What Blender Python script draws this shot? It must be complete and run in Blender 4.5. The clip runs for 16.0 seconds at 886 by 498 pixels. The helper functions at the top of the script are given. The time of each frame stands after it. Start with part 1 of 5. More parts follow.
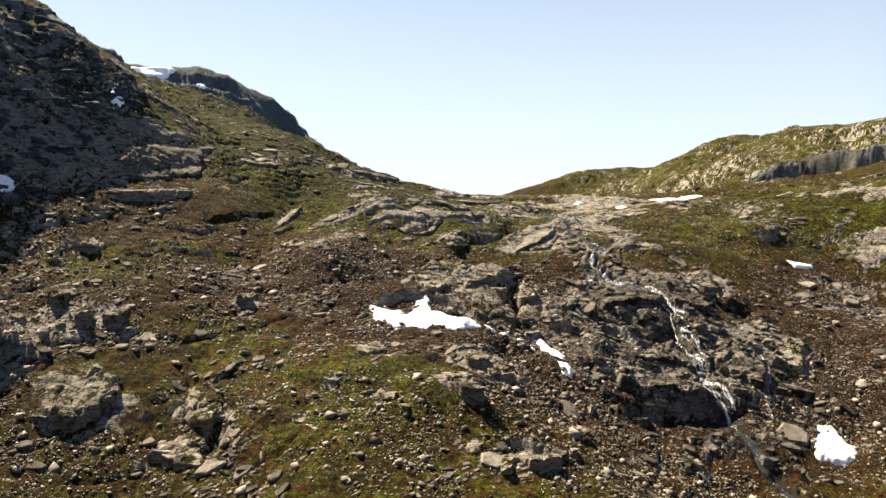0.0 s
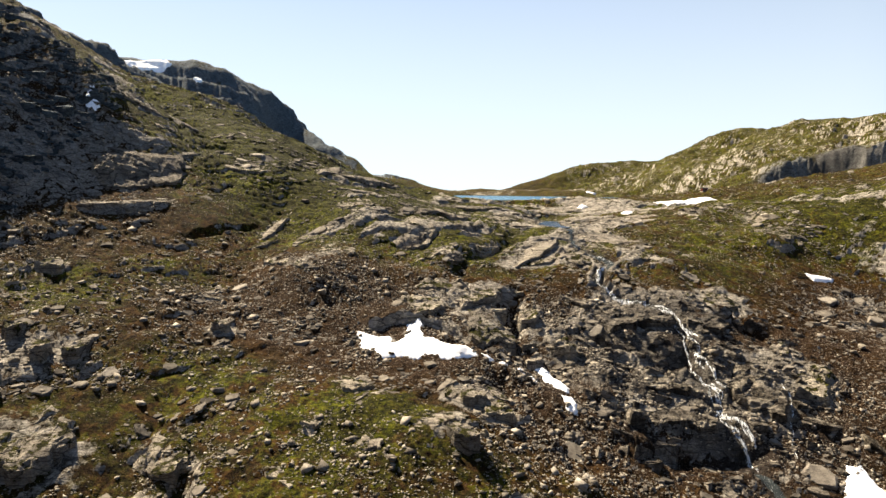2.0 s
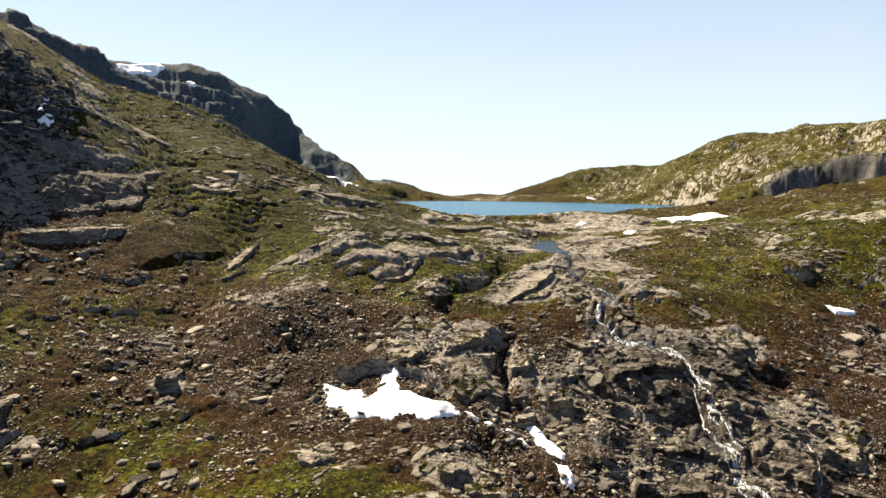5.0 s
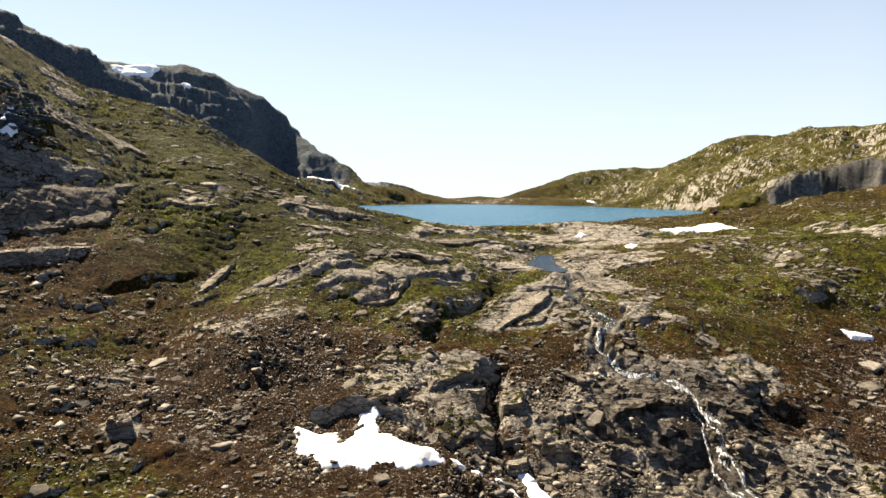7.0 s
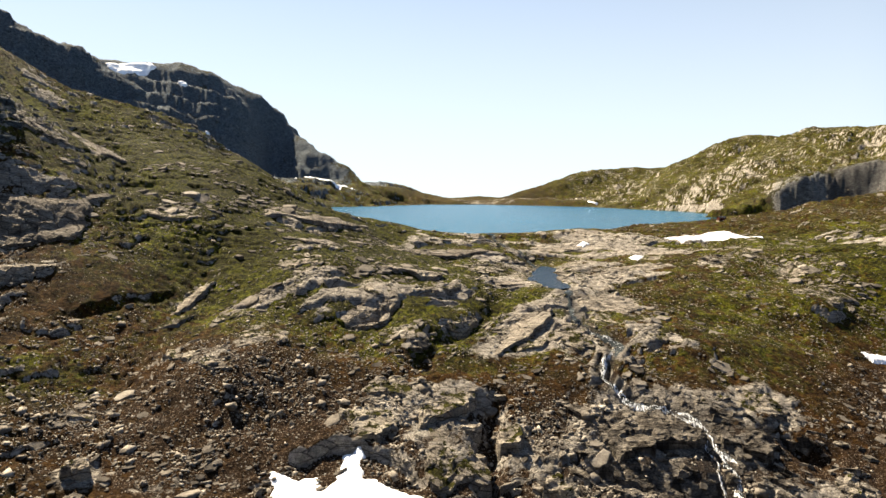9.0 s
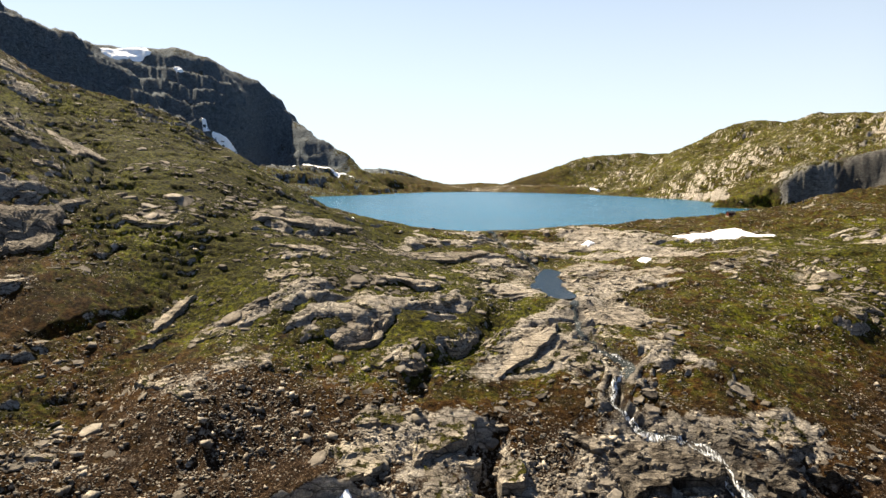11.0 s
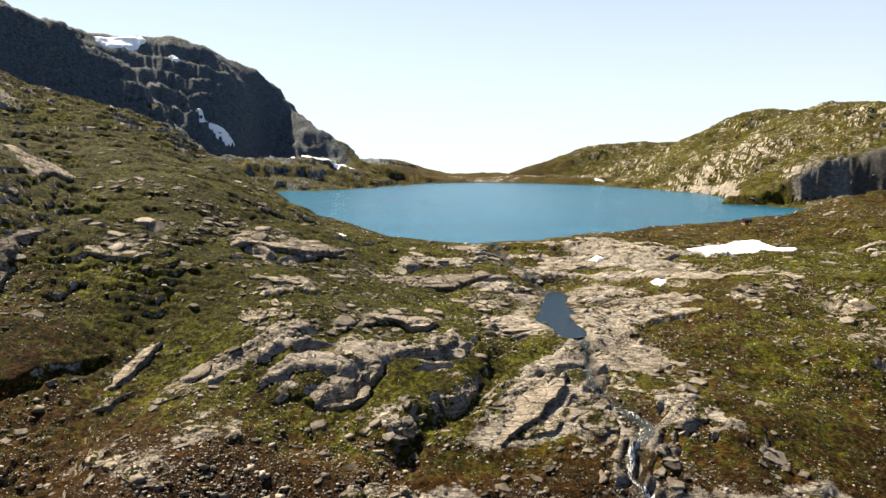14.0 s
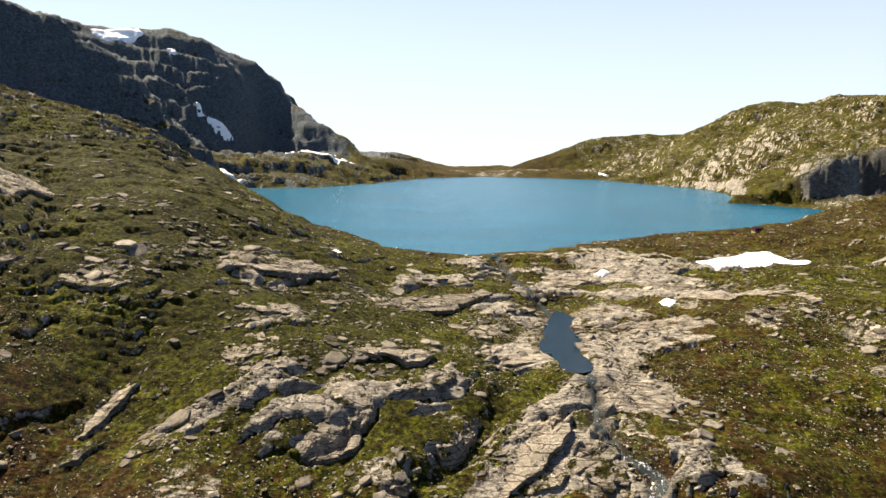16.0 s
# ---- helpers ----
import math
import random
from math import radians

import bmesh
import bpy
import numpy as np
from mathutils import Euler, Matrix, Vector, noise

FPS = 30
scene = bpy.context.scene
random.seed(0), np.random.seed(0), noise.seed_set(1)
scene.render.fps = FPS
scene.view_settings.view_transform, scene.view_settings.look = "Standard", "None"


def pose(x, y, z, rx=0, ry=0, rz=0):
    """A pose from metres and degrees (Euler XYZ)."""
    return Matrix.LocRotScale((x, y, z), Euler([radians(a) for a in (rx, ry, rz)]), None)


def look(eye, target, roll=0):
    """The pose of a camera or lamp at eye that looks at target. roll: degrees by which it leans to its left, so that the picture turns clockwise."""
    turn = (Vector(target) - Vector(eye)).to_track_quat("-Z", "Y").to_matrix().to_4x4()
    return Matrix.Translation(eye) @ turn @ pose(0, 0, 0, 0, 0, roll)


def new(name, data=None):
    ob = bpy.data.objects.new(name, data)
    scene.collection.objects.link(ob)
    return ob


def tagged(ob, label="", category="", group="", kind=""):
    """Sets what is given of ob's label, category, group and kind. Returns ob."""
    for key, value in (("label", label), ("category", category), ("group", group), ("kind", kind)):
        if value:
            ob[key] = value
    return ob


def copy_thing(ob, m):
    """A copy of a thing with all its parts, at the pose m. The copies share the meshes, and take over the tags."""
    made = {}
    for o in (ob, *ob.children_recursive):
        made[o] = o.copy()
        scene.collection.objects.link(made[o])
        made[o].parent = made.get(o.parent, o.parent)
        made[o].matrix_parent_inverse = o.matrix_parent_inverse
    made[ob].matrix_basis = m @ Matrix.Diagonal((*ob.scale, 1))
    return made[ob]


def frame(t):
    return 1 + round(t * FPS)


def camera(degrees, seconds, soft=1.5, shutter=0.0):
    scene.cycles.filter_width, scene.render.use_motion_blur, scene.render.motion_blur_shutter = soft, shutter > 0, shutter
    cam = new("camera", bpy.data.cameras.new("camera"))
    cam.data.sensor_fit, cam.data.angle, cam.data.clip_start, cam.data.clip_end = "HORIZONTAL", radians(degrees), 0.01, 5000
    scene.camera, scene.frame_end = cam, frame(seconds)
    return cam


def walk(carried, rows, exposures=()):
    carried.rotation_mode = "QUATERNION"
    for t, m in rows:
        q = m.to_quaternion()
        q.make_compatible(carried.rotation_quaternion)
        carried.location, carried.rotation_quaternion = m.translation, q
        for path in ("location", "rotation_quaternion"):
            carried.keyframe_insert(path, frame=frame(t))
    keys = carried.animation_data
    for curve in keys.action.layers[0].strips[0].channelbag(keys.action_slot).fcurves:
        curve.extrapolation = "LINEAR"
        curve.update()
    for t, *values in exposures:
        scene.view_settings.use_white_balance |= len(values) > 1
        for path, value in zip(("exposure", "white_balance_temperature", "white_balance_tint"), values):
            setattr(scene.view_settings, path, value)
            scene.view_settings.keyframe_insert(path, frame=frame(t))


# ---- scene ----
cam = camera(66.0, 16.0, soft=1.5)
# seconds, place in metres, turn in degrees; the lake's surface is z = 0
ROWS = [
    (0.0, -0.32, 0.04, -1.96, 86.02, -0.74, -0.13),
    (0.5, -0.03, 3.31, -0.54, 85.58, -0.70, -0.09),
    (1.0, 0.36, 6.34, 0.82, 85.30, -0.69, -0.03),
    (1.5, 0.83, 9.63, 2.13, 85.29, -0.66, 0.00),
    (2.0, 1.33, 12.71, 3.25, 85.31, -0.66, 0.03),
    (2.5, 2.09, 16.02, 4.44, 85.34, -0.64, 0.08),
    (3.0, 2.67, 18.74, 5.32, 85.36, -0.64, 0.09),
    (3.5, 3.26, 21.89, 6.37, 85.38, -0.67, 0.09),
    (4.0, 3.89, 24.76, 7.29, 85.40, -0.66, 0.09),
    (6.5, 7.33, 39.14, 11.92, 85.49, -0.78, 0.12),
    (7.0, 7.89, 42.11, 12.88, 85.48, -0.79, 0.12),
    (7.5, 8.26, 44.82, 13.73, 85.46, -0.81, 0.11),
    (8.0, 8.64, 47.63, 14.60, 85.44, -0.85, 0.13),
    (8.5, 8.85, 50.28, 15.42, 85.37, -0.87, 0.13),
    (9.0, 9.13, 52.94, 16.43, 85.28, -0.91, 0.15),
    (11.5, 9.94, 66.85, 22.47, 83.60, -0.81, 0.25),
    (12.0, 10.12, 69.67, 23.87, 83.37, -0.80, 0.29),
    (12.5, 10.33, 72.37, 25.24, 83.21, -0.79, 0.32),
    (13.0, 10.66, 75.14, 26.90, 83.00, -0.76, 0.37),
    (13.5, 10.91, 77.78, 28.41, 82.82, -0.75, 0.42),
    (14.0, 11.08, 80.61, 29.99, 82.62, -0.75, 0.48),
    (14.5, 11.32, 83.09, 31.59, 82.43, -0.73, 0.53),
    (15.0, 11.52, 85.64, 33.42, 82.17, -0.74, 0.60),
    (15.5, 11.57, 88.09, 34.99, 81.95, -0.76, 0.62),
    (16.0, 11.80, 90.64, 36.69, 81.71, -0.77, 0.66),
]
walk(cam, [(t, pose(x, y, z, rx, ry, rz)) for t, x, y, z, rx, ry, rz in ROWS])

# ---- world, sun ----
SUN_TURN, SUN_HEIGHT = -42.0, 47.0        # degrees from straight ahead (to the left: minus) and above the horizon
world = bpy.data.worlds.new("world")
scene.world = world
world.use_nodes = True
wn, wl = world.node_tree.nodes, world.node_tree.links
sky = wn.new("ShaderNodeTexSky")
sky.sky_type, sky.sun_disc = "NISHITA", False
sky.sun_elevation, sky.sun_rotation = radians(SUN_HEIGHT), radians(SUN_TURN)
sky.altitude, sky.air_density, sky.dust_density, sky.ozone_density = 1200, 0.75, 0.3, 1.0
wn["Background"].inputs["Strength"].default_value = 0.05
co, lift = wn.new("ShaderNodeTexCoord"), wn.new("ShaderNodeVectorMath")
lift.inputs[1].default_value = (0, 0, 0.07)      # the haze over the far valley lies a little below the eye's level
wl.new(co.outputs["Generated"], lift.inputs[0])
wl.new(lift.outputs[0], sky.inputs[0])
part_z, haze, blend = wn.new("ShaderNodeSeparateXYZ"), wn.new("ShaderNodeMapRange"), wn.new("ShaderNodeMix")
wl.new(co.outputs["Generated"], part_z.inputs[0])
wl.new(part_z.outputs[2], haze.inputs["Value"])
haze.inputs["From Min"].default_value, haze.inputs["From Max"].default_value = -0.05, 0.46
haze.inputs["To Min"].default_value, haze.inputs["To Max"].default_value = 0.97, 0.14
blend.data_type = "RGBA"
blend.inputs[7].default_value = (5.35, 5.85, 5.9, 1)       # white summer haze, thick low down
# the haze scatters light forwards: it glows on the sun's side and thins out to clear sky on the other
sunward, glow, veil = wn.new("ShaderNodeVectorMath"), wn.new("ShaderNodeMapRange"), wn.new("ShaderNodeMath")
sunward.operation = "DOT_PRODUCT"
sunward.inputs[1].default_value = (math.sin(radians(SUN_TURN)), math.cos(radians(SUN_TURN)), 0)
wl.new(co.outputs["Generated"], sunward.inputs[0])
wl.new(sunward.outputs["Value"], glow.inputs["Value"])
glow.inputs["From Min"].default_value, glow.inputs["From Max"].default_value = -0.5, 0.3
glow.inputs["To Min"].default_value, glow.inputs["To Max"].default_value = 0.04, 1.0
veil.operation = "MULTIPLY"
wl.new(haze.outputs[0], veil.inputs[0]), wl.new(glow.outputs[0], veil.inputs[1])
wl.new(veil.outputs[0], blend.inputs[0])
wl.new(sky.outputs[0], blend.inputs[6])
wl.new(blend.outputs[2], wn["Background"].inputs["Color"])
sun = new("sun", bpy.data.lights.new("sun", "SUN"))
sun.data.energy, sun.data.angle, sun.data.color = 5.0, radians(0.53), (1.0, 0.86, 0.66)
sun_way = Vector((math.sin(radians(SUN_TURN)) * math.cos(radians(SUN_HEIGHT)), math.cos(radians(SUN_TURN)) * math.cos(radians(SUN_HEIGHT)), math.sin(radians(SUN_HEIGHT))))
sun.matrix_world = look(tuple(sun_way * 400), (0, 0, 0))
scene.view_settings.exposure = 1.93
# ---- the lie of the land ----
LAKE = [(-5, 334), (27, 328), (60, 352), (92, 385), (121, 402), (158, 425), (185, 440), (262, 520), (262, 560), (224, 602), (262, 690), (275, 790),
        (221, 931), (206, 989), (131, 1036), (52, 1048), (-22, 960), (-74, 800), (-118, 722), (-170, 700), (-150, 600), (-105, 480), (-45, 380), (-20, 352)]
STREAM = [(27, 330), (29, 321), (31, 307), (34, 289), (40, 270), (38, 248), (38, 227), (40, 220), (40, 214), (38.5, 207), (41, 198), (46, 193), (43, 188), (40, 183),
          (45, 177), (52, 176), (55, 170), (56.5, 165), (55, 157), (57, 151), (56, 144), (58, 139), (59, 133), (62, 120), (68, 100), (75, 84)]
POND, POND_LEVEL = [(40, 272), (42, 276), (44.5, 274), (45, 268), (43.5, 258), (43.4, 250), (42, 238), (41.5, 230), (42.6, 225.5), (39, 222.5), (35.5, 222.5), (33, 231), (32, 241), (34, 250), (36.5, 259), (38.5, 266)], -7.0


def smooth(a, b, x):
    u = np.clip((x - a) / (b - a), 0, 1)
    return u * u * (3 - 2 * u)


def near_line(x, y, pts):
    """The distance to an open line in plan, and where along it, counted in corners."""
    best, along = np.full(np.shape(x), 1e9), np.zeros(np.shape(x))
    for i in range(len(pts) - 1):
        (ax, ay), (bx, by) = pts[i][:2], pts[i + 1][:2]
        ux, uy = bx - ax, by - ay
        s = np.clip(((x - ax) * ux + (y - ay) * uy) / (ux * ux + uy * uy), 0, 1)
        d = np.hypot(x - ax - s * ux, y - ay - s * uy)
        closer = d < best
        best, along = np.where(closer, d, best), np.where(closer, i + s, along)
    return best, along


def close_to(x, y, pts, reach):
    """Which places lie in the box round a line, widened by reach."""
    p = np.array([q[:2] for q in pts])
    return (x > p[:, 0].min() - reach) & (x < p[:, 0].max() + reach) & (y > p[:, 1].min() - reach) & (y < p[:, 1].max() + reach)


def inside(x, y, pts):
    odd = np.zeros(np.shape(x), bool)
    for (ax, ay), (bx, by) in zip(pts, pts[1:] + pts[:1]):
        crosses = (ay > y) != (by > y)
        odd ^= crosses & (x < ax + (y - ay) * (bx - ax) / (by - ay + 1e-9))
    return odd


def crest(x, y, pts, front, back, steep=9999, gentle=1.0):
    """A ridge whose top runs along pts (x, y, z); it falls by front on the valley's side and by back on the other,
    more gently beyond the width of its steep part."""
    total, weight = 0, 0
    for (ax, ay, az), (bx, by, bz) in zip(pts, pts[1:]):
        ux, uy = bx - ax, by - ay
        s = np.clip(((x - ax) * ux + (y - ay) * uy) / (ux * ux + uy * uy), 0, 1)
        d = np.hypot(x - ax - s * ux, y - ay - s * uy)
        fall = np.where(ux * (y - ay) - uy * (x - ax) > 0, back, front)
        w = (d + 3.0) ** -6.0
        drop = fall * np.minimum(d, steep) * (1 - 0.25 * np.exp(-d / 25)) + gentle * fall * np.maximum(d - steep, 0)
        total, weight = total + w * (az + s * (bz - az) - drop), weight + w
    return total / weight


MOUNTAIN = [(-640, 930, 228), (-446, 968, 188), (-406, 973, 183), (-342, 973, 184), (-306, 973, 174), (-289, 1025, 165), (-262, 1060, 155), (-240, 1062, 137), (-209, 1045, 100),
            (-175, 1010, 79), (-134, 990, 57), (-101, 960, 32), (-69, 1000, 16), (-27, 1080, 10), (55, 1092, 4), (80, 1095, 6)]
SHOULDER = [(-710, 610, 278), (-386, 712, 171), (-349, 732, 157), (-304, 738, 126), (-265, 725, 82), (-215, 720, 34), (-190, 700, 12)]
SPUR = [(-260, 280, 118), (-145, 332, 62), (-113, 334, 51), (-96, 336, 43), (-78, 338, 31), (-62, 342, 21), (-50, 346, 13), (-34, 350, 7), (-12, 350, 1)]
HILL = [(80, 1095, 6), (141, 1200, 22), (203, 1250, 42), (260, 1300, 60), (340, 1310, 67), (427, 1300, 69)]
KNOLL = [(330, 1160, 42), (401, 1130, 84), (433, 1130, 101), (482, 1130, 114), (536, 1120, 110), (525, 1000, 114), (520, 900, 106), (640, 700, 120), (900, 600, 160)]
CLIFF = [(238, 604, 7), (262, 606, 18), (298, 600, 37), (340, 585, 44), (400, 560, 62), (560, 560, 95)]
CRAG = [(-260, 130, 40), (-187, 165, 42), (-150, 200, 50), (-137, 232, 62), (-132, 250, 53), (-127, 264, 43)]
BUTTRESS = [(-150, 112, -6), (-100, 118, -14), (-80, 119, -20)]
FLANK = [(150, 338, 5), (182, 361, 11), (205, 420, 15), (250, 440, 20), (300, 430, 34), (420, 400, 60)]
GULLIES = [([(24.6, 222), (18.6, 203), (12.7, 193.7), (7.3, 185), (4, 176)], 2.6, 2.6),
           ([(19.4, 176.6), (17.3, 167.4), (17.2, 160), (16, 151)], 3.2, 2.2), ([(9.8, 143), (16.4, 137.6), (20.6, 132), (23.5, 127), (22.4, 115.4)], 2.2, 3.0), ([(-13.3, 189), (-5.4, 194), (-1.3, 201.6)], 2.0, 1.8),
           ([(-64, 181), (-59, 187), (-54, 193.5), (-48.5, 200)], 1.4, 0.9), ([(-35.3, 101.5), (-37, 109), (-38.5, 116.6)], 2.6, 1.8), ([(42, 162), (49.6, 156.8), (57.6, 157.7)], 3.2, 2.2), ([(68, 173.5), (74, 168.7), (76, 164.4)], 2.6, 2.0), ([(37, 133.2), (49.4, 134), (64.3, 138.3)], 3.0, 3.0)]
# heights of broad swells over the plan before the lake, 40 m by 35 m apart
SWELLS = np.array([
    [0, -0.5, -2.3, -5.4, 0.2, 4.6, -2.4, 1.4, -0.3, -0.4],
    [0, -1.6, -2.8, -0.4, 4.9, 1.4, -12.9, -0.8, -2, -1.4],
    [0.6, 0.6, -6, 8.6, -3.2, 2.1, -3.8, 4.3, -2, -1.1],
    [1.9, 13.3, 0, -4, 1.8, -0.4, 4.4, -4.8, -14.2, -0.5],
    [-0.8, -2.1, -1.7, 2.4, 8.3, -5.2, 0, -4.8, -4.1, 4.4],
    [0.3, -0.8, 4.1, 8.7, -1.5, 2.1, -1.8, 10.1, 3.9, 3.9],
    [2.9, 2.2, -1.2, 9.2, 5, 0.6, -3.7, -1.3, -7.5, -0.7],
    [0.8, -6.1, -3.3, 0.8, 0.8, -1.1, 1.9, 2, 0.6, 1.5],
    [0, 1, 4.7, -2.3, -1.5, -0.7, 0.5, -1.1, -1.5, 1.4],
])


# single knolls and hollows: place, rise, radius
KNOLLS = [(-31, 172, 4.3, 13), (-74, 219, 3.0, 13), (-51, 224, 2.4, 10), (6, 188, 2.4, 8), (100, 220, 4.2, 9), (2, 117, 2.6, 9), (79, 134, -4.0, 13), (23, 149, -3.6, 7),
          (-48, 199, -2.2, 9), (-35, 197, -2.0, 8), (104, 243, -2.6, 11), (121, 296, 3.8, 13), (83, 300, -2.0, 10), (-6, 268, -2.4, 11), (48, 172, -1.6, 9), (-19, 212, 1.4, 8)]


def lie(x, y):
    """The height of the land without its small forms."""
    z = np.interp(y, [-200, 40, 100, 125, 150, 175, 200, 225, 260, 300, 330, 2000], [-75, -60, -45, -37, -29, -20, -11, -7, -5, -2.5, 0.2, 0.2])
    z = z + 0.38 * np.maximum(-45 - x, 0) * (1 - smooth(300, 420, y)) + 0.12 * np.maximum(x - 95, 0) * (1 - smooth(300, 420, y))
    wx, wy = x + 3.0 * np.sin(y / 7.3) + 2.0 * np.sin(y / 3.1 + x / 5), y + 2.5 * np.sin(x / 6.1) + 1.5 * np.sin(x / 2.7 + y / 4)
    d, _ = near_line(wx, wy, LAKE + LAKE[:1])
    wet = inside(wx, wy, LAKE)
    far = smooth(335, 380, y)
    apron = smooth(20, -90, x)      # talus below the mountain wall
    z = z + far * np.minimum((0.16 + 0.17 * apron) * d, 7 + 24 * apron)
    away = smooth(420, 520, y)
    wx, wy = x + away * 9 * rough(x, y, 45, 4, 15), y + away * 9 * rough(x, y, 45, 4, 16)
    for pts, *falls in ((SPUR, 0.34, 0.75), (FLANK, 0.2, 0.5), (SHOULDER, 1.0, 0.55, 110, 0.3), (MOUNTAIN, 0.92, 0.6, 150, 0.3), (HILL, 0.3, 0.5), (KNOLL, 0.33, 0.4), (CLIFF, 2.1, 0.1), (CRAG, 0.84, 0.6), (BUTTRESS, 1.6, 1.0)):
        z = np.maximum(z, crest(wx, wy, pts, *falls) if pts in (CLIFF, SHOULDER) else crest(x, y, pts, *falls))
    across = [np.exp(-((x + 180 - 40 * j) / 30.0) ** 2 / 2) for j in range(10)]
    for i in range(9):
        z = z + np.exp(-((y - 80 - 35 * i) / 30.0) ** 2 / 2) * sum(SWELLS[i, j] * across[j] for j in range(10))
    for kx, ky, rise, wide in KNOLLS:
        z = z + rise * np.exp(-((x - kx) ** 2 + (y - ky) ** 2) / (wide * wide))
    shore = np.where(wet, -np.minimum(0.35 * d, 9), np.minimum(0.1 + 0.3 * d, 400))
    # the shore: the land comes down to the water, but for the outlet, below which it falls away
    z = np.where(wet, shore, np.where((y > 322) & (z < shore), np.minimum(shore, np.maximum(z, 0.25)), z))
    z = np.where(wet, z, np.minimum(z, shore * np.where(y > 420, 1.8, 4) + 0.6 + 400 * smooth(0, np.where(y > 420, 90, 40), d)))
    wx, wy = x + 0.7 * np.sin(y / 2.9 + 1) + 0.35 * np.sin(y / 1.3 + x), y + 0.6 * np.sin(x / 1.9)
    d, _ = near_line(wx, wy, POND + POND[:1])
    bank = smooth(9, 0.5, d) * (1 - inside(wx, wy, POND))
    z = z + bank * (POND_LEVEL + 0.15 + 0.1 * d - z)
    z = np.where(inside(wx, wy, POND), POND_LEVEL + 0.15 - np.minimum(0.3 * d, 0.8), z)
    # behind the camera an unseen slope, added to block the low sky's light
    z = z + 0.55 * np.maximum(-70 - y, 0)
    # far beyond the pass the land falls into a valley
    return z - 400 * smooth(1330, 2600, y) * (x < 5000)
# broken edges of the beds: lines in plan, height of the step
EDGES = [([(34.1, 130.2), (44.3, 135.5), (52.9, 137.7), (64.1, 137.6)], 2.0),
         ([(35.3, 155.3), (44.3, 155.8), (52.2, 157)], 2.4),
         ([(62.3, 156.8), (68.1, 152.5), (69.6, 145)], 2.1),
         ([(32.3, 161.6), (39.7, 161.6), (45.6, 159.5)], 2.7),
         ([(65.6, 174.3), (71.6, 171.8), (75.1, 167.8)], 2.1),
         ([(-15.1, 152.9), (-7.4, 157.7), (0.2, 156.7), (8.8, 151.4)], 2.4),
         ([(-13.3, 189.1), (-6.2, 193.3), (-1.3, 201.6)], 1.6),
         ([(7.5, 193.9), (11.8, 195.6), (15.8, 202.2)], 1.7),
         ([(5.6, 206.9), (9.1, 208), (11.8, 217.9)], 1.6)]
MORE_EDGES = [([(-39.7, 243.3), (-29.8, 242.3), (-20.4, 253.1)], 2.1),
         ([(-8.5, 213.4), (1.7, 217.8), (10.4, 223.6)], 1),
         ([(-89.3, 177.8), (-79.9, 185.1), (-69.6, 193.2)], 1.6),
         ([(-93.1, 189.9), (-82, 201.1), (-71.8, 214.1)], 1),
         ([(-64.5, 105.4), (-60.5, 110.5), (-55.7, 114.1)], 2.1),
         ([(-35.1, 126.6), (-24.5, 119.6), (-16.3, 116.6)], 1),
         ([(98.8, 219.4), (103.3, 217.4), (109.5, 219.7)], 1.8),
         ([(12.1, 146.2), (15.5, 139), (14.8, 127.2)], 1.8),
         ([(11.1, 109.3), (16.1, 107.4), (19, 103.9)], 2.4)]

# ---- beds and blocks of gneiss: place, length, width, turn, how far they stand out ----
# the foot of the slope
BEDS_A = [(11.1, 102.5, 9.2, 3.3, 54, 2.2), (15.3, 102.8, 5.5, 4.6, 33, 3.6), (4.8, 103.6, 5.5, 2.8, 19, 0.8), (-41.2, 105.5, 8.6, 7.4, 6, 3.6),
          (-21.8, 107.8, 6.4, 2.9, -41, 1.4), (-61, 113.2, 11.8, 12.1, 45, 3.6), (-41.8, 114.5, 7, 9.1, 65, 3), (-9.8, 115, 5.7, 5.1, -8, 1.2),
          (4.7, 116.6, 5.4, 7.1, 19, 3), (44, 119, 4.7, 5, 25, 2), (0.9, 120, 10, 4.7, 63, 1.6), (-19, 120.1, 4.8, 4.6, -18, 1),
          (50.6, 127.1, 4.6, 5.7, -39, 1.6), (11.3, 128.4, 5.7, 7.2, 7, 2.6)]
# the foot of the slope
BEDS_B = [(-68.7, 130.2, 4, 5.2, 22, 3.4), (6.8, 131.1, 5.6, 5.1, 56, 2.4), (3.1, 131.7, 4.3, 4.4, 37, 1.4), (-14.1, 132.1, 6.8, 8.3, 6, 1.8),
          (-63.4, 132.2, 5.3, 4.5, 33, 2.4), (-75.7, 133.8, 3.9, 5.1, 24, 3.4)]
# the headwall and the falls
BEDS_C = [(11.4, 137.4, 4.8, 6.1, 19, 2), (47.4, 141.3, 14.8, 6.4, 2, 3.2), (-42.7, 146.9, 3.4, 4.4, 12, 2.6), (47.9, 150.1, 10.1, 7.1, -6, 2.4),
          (65.7, 150.9, 11.6, 15.1, -16, 4), (79.4, 152.6, 7.9, 10.1, -48, 2.8), (27.3, 155.4, 4.8, 5.6, 16, 3.4), (-81.8, 157, 5.3, 6.8, 17, 2.8),
          (11.2, 158.5, 11.5, 13.6, 16, 3.2), (-48.5, 159.3, 5.6, 3.5, 19, 0.8), (43.3, 160.1, 13.9, 6.3, -9, 2.8), (76.1, 162, 4.8, 6.2, -22, 2),
          (-3, 162.8, 8.5, 9.5, 36, 3.6), (20.7, 164.7, 4.8, 6.2, -3, 3)]
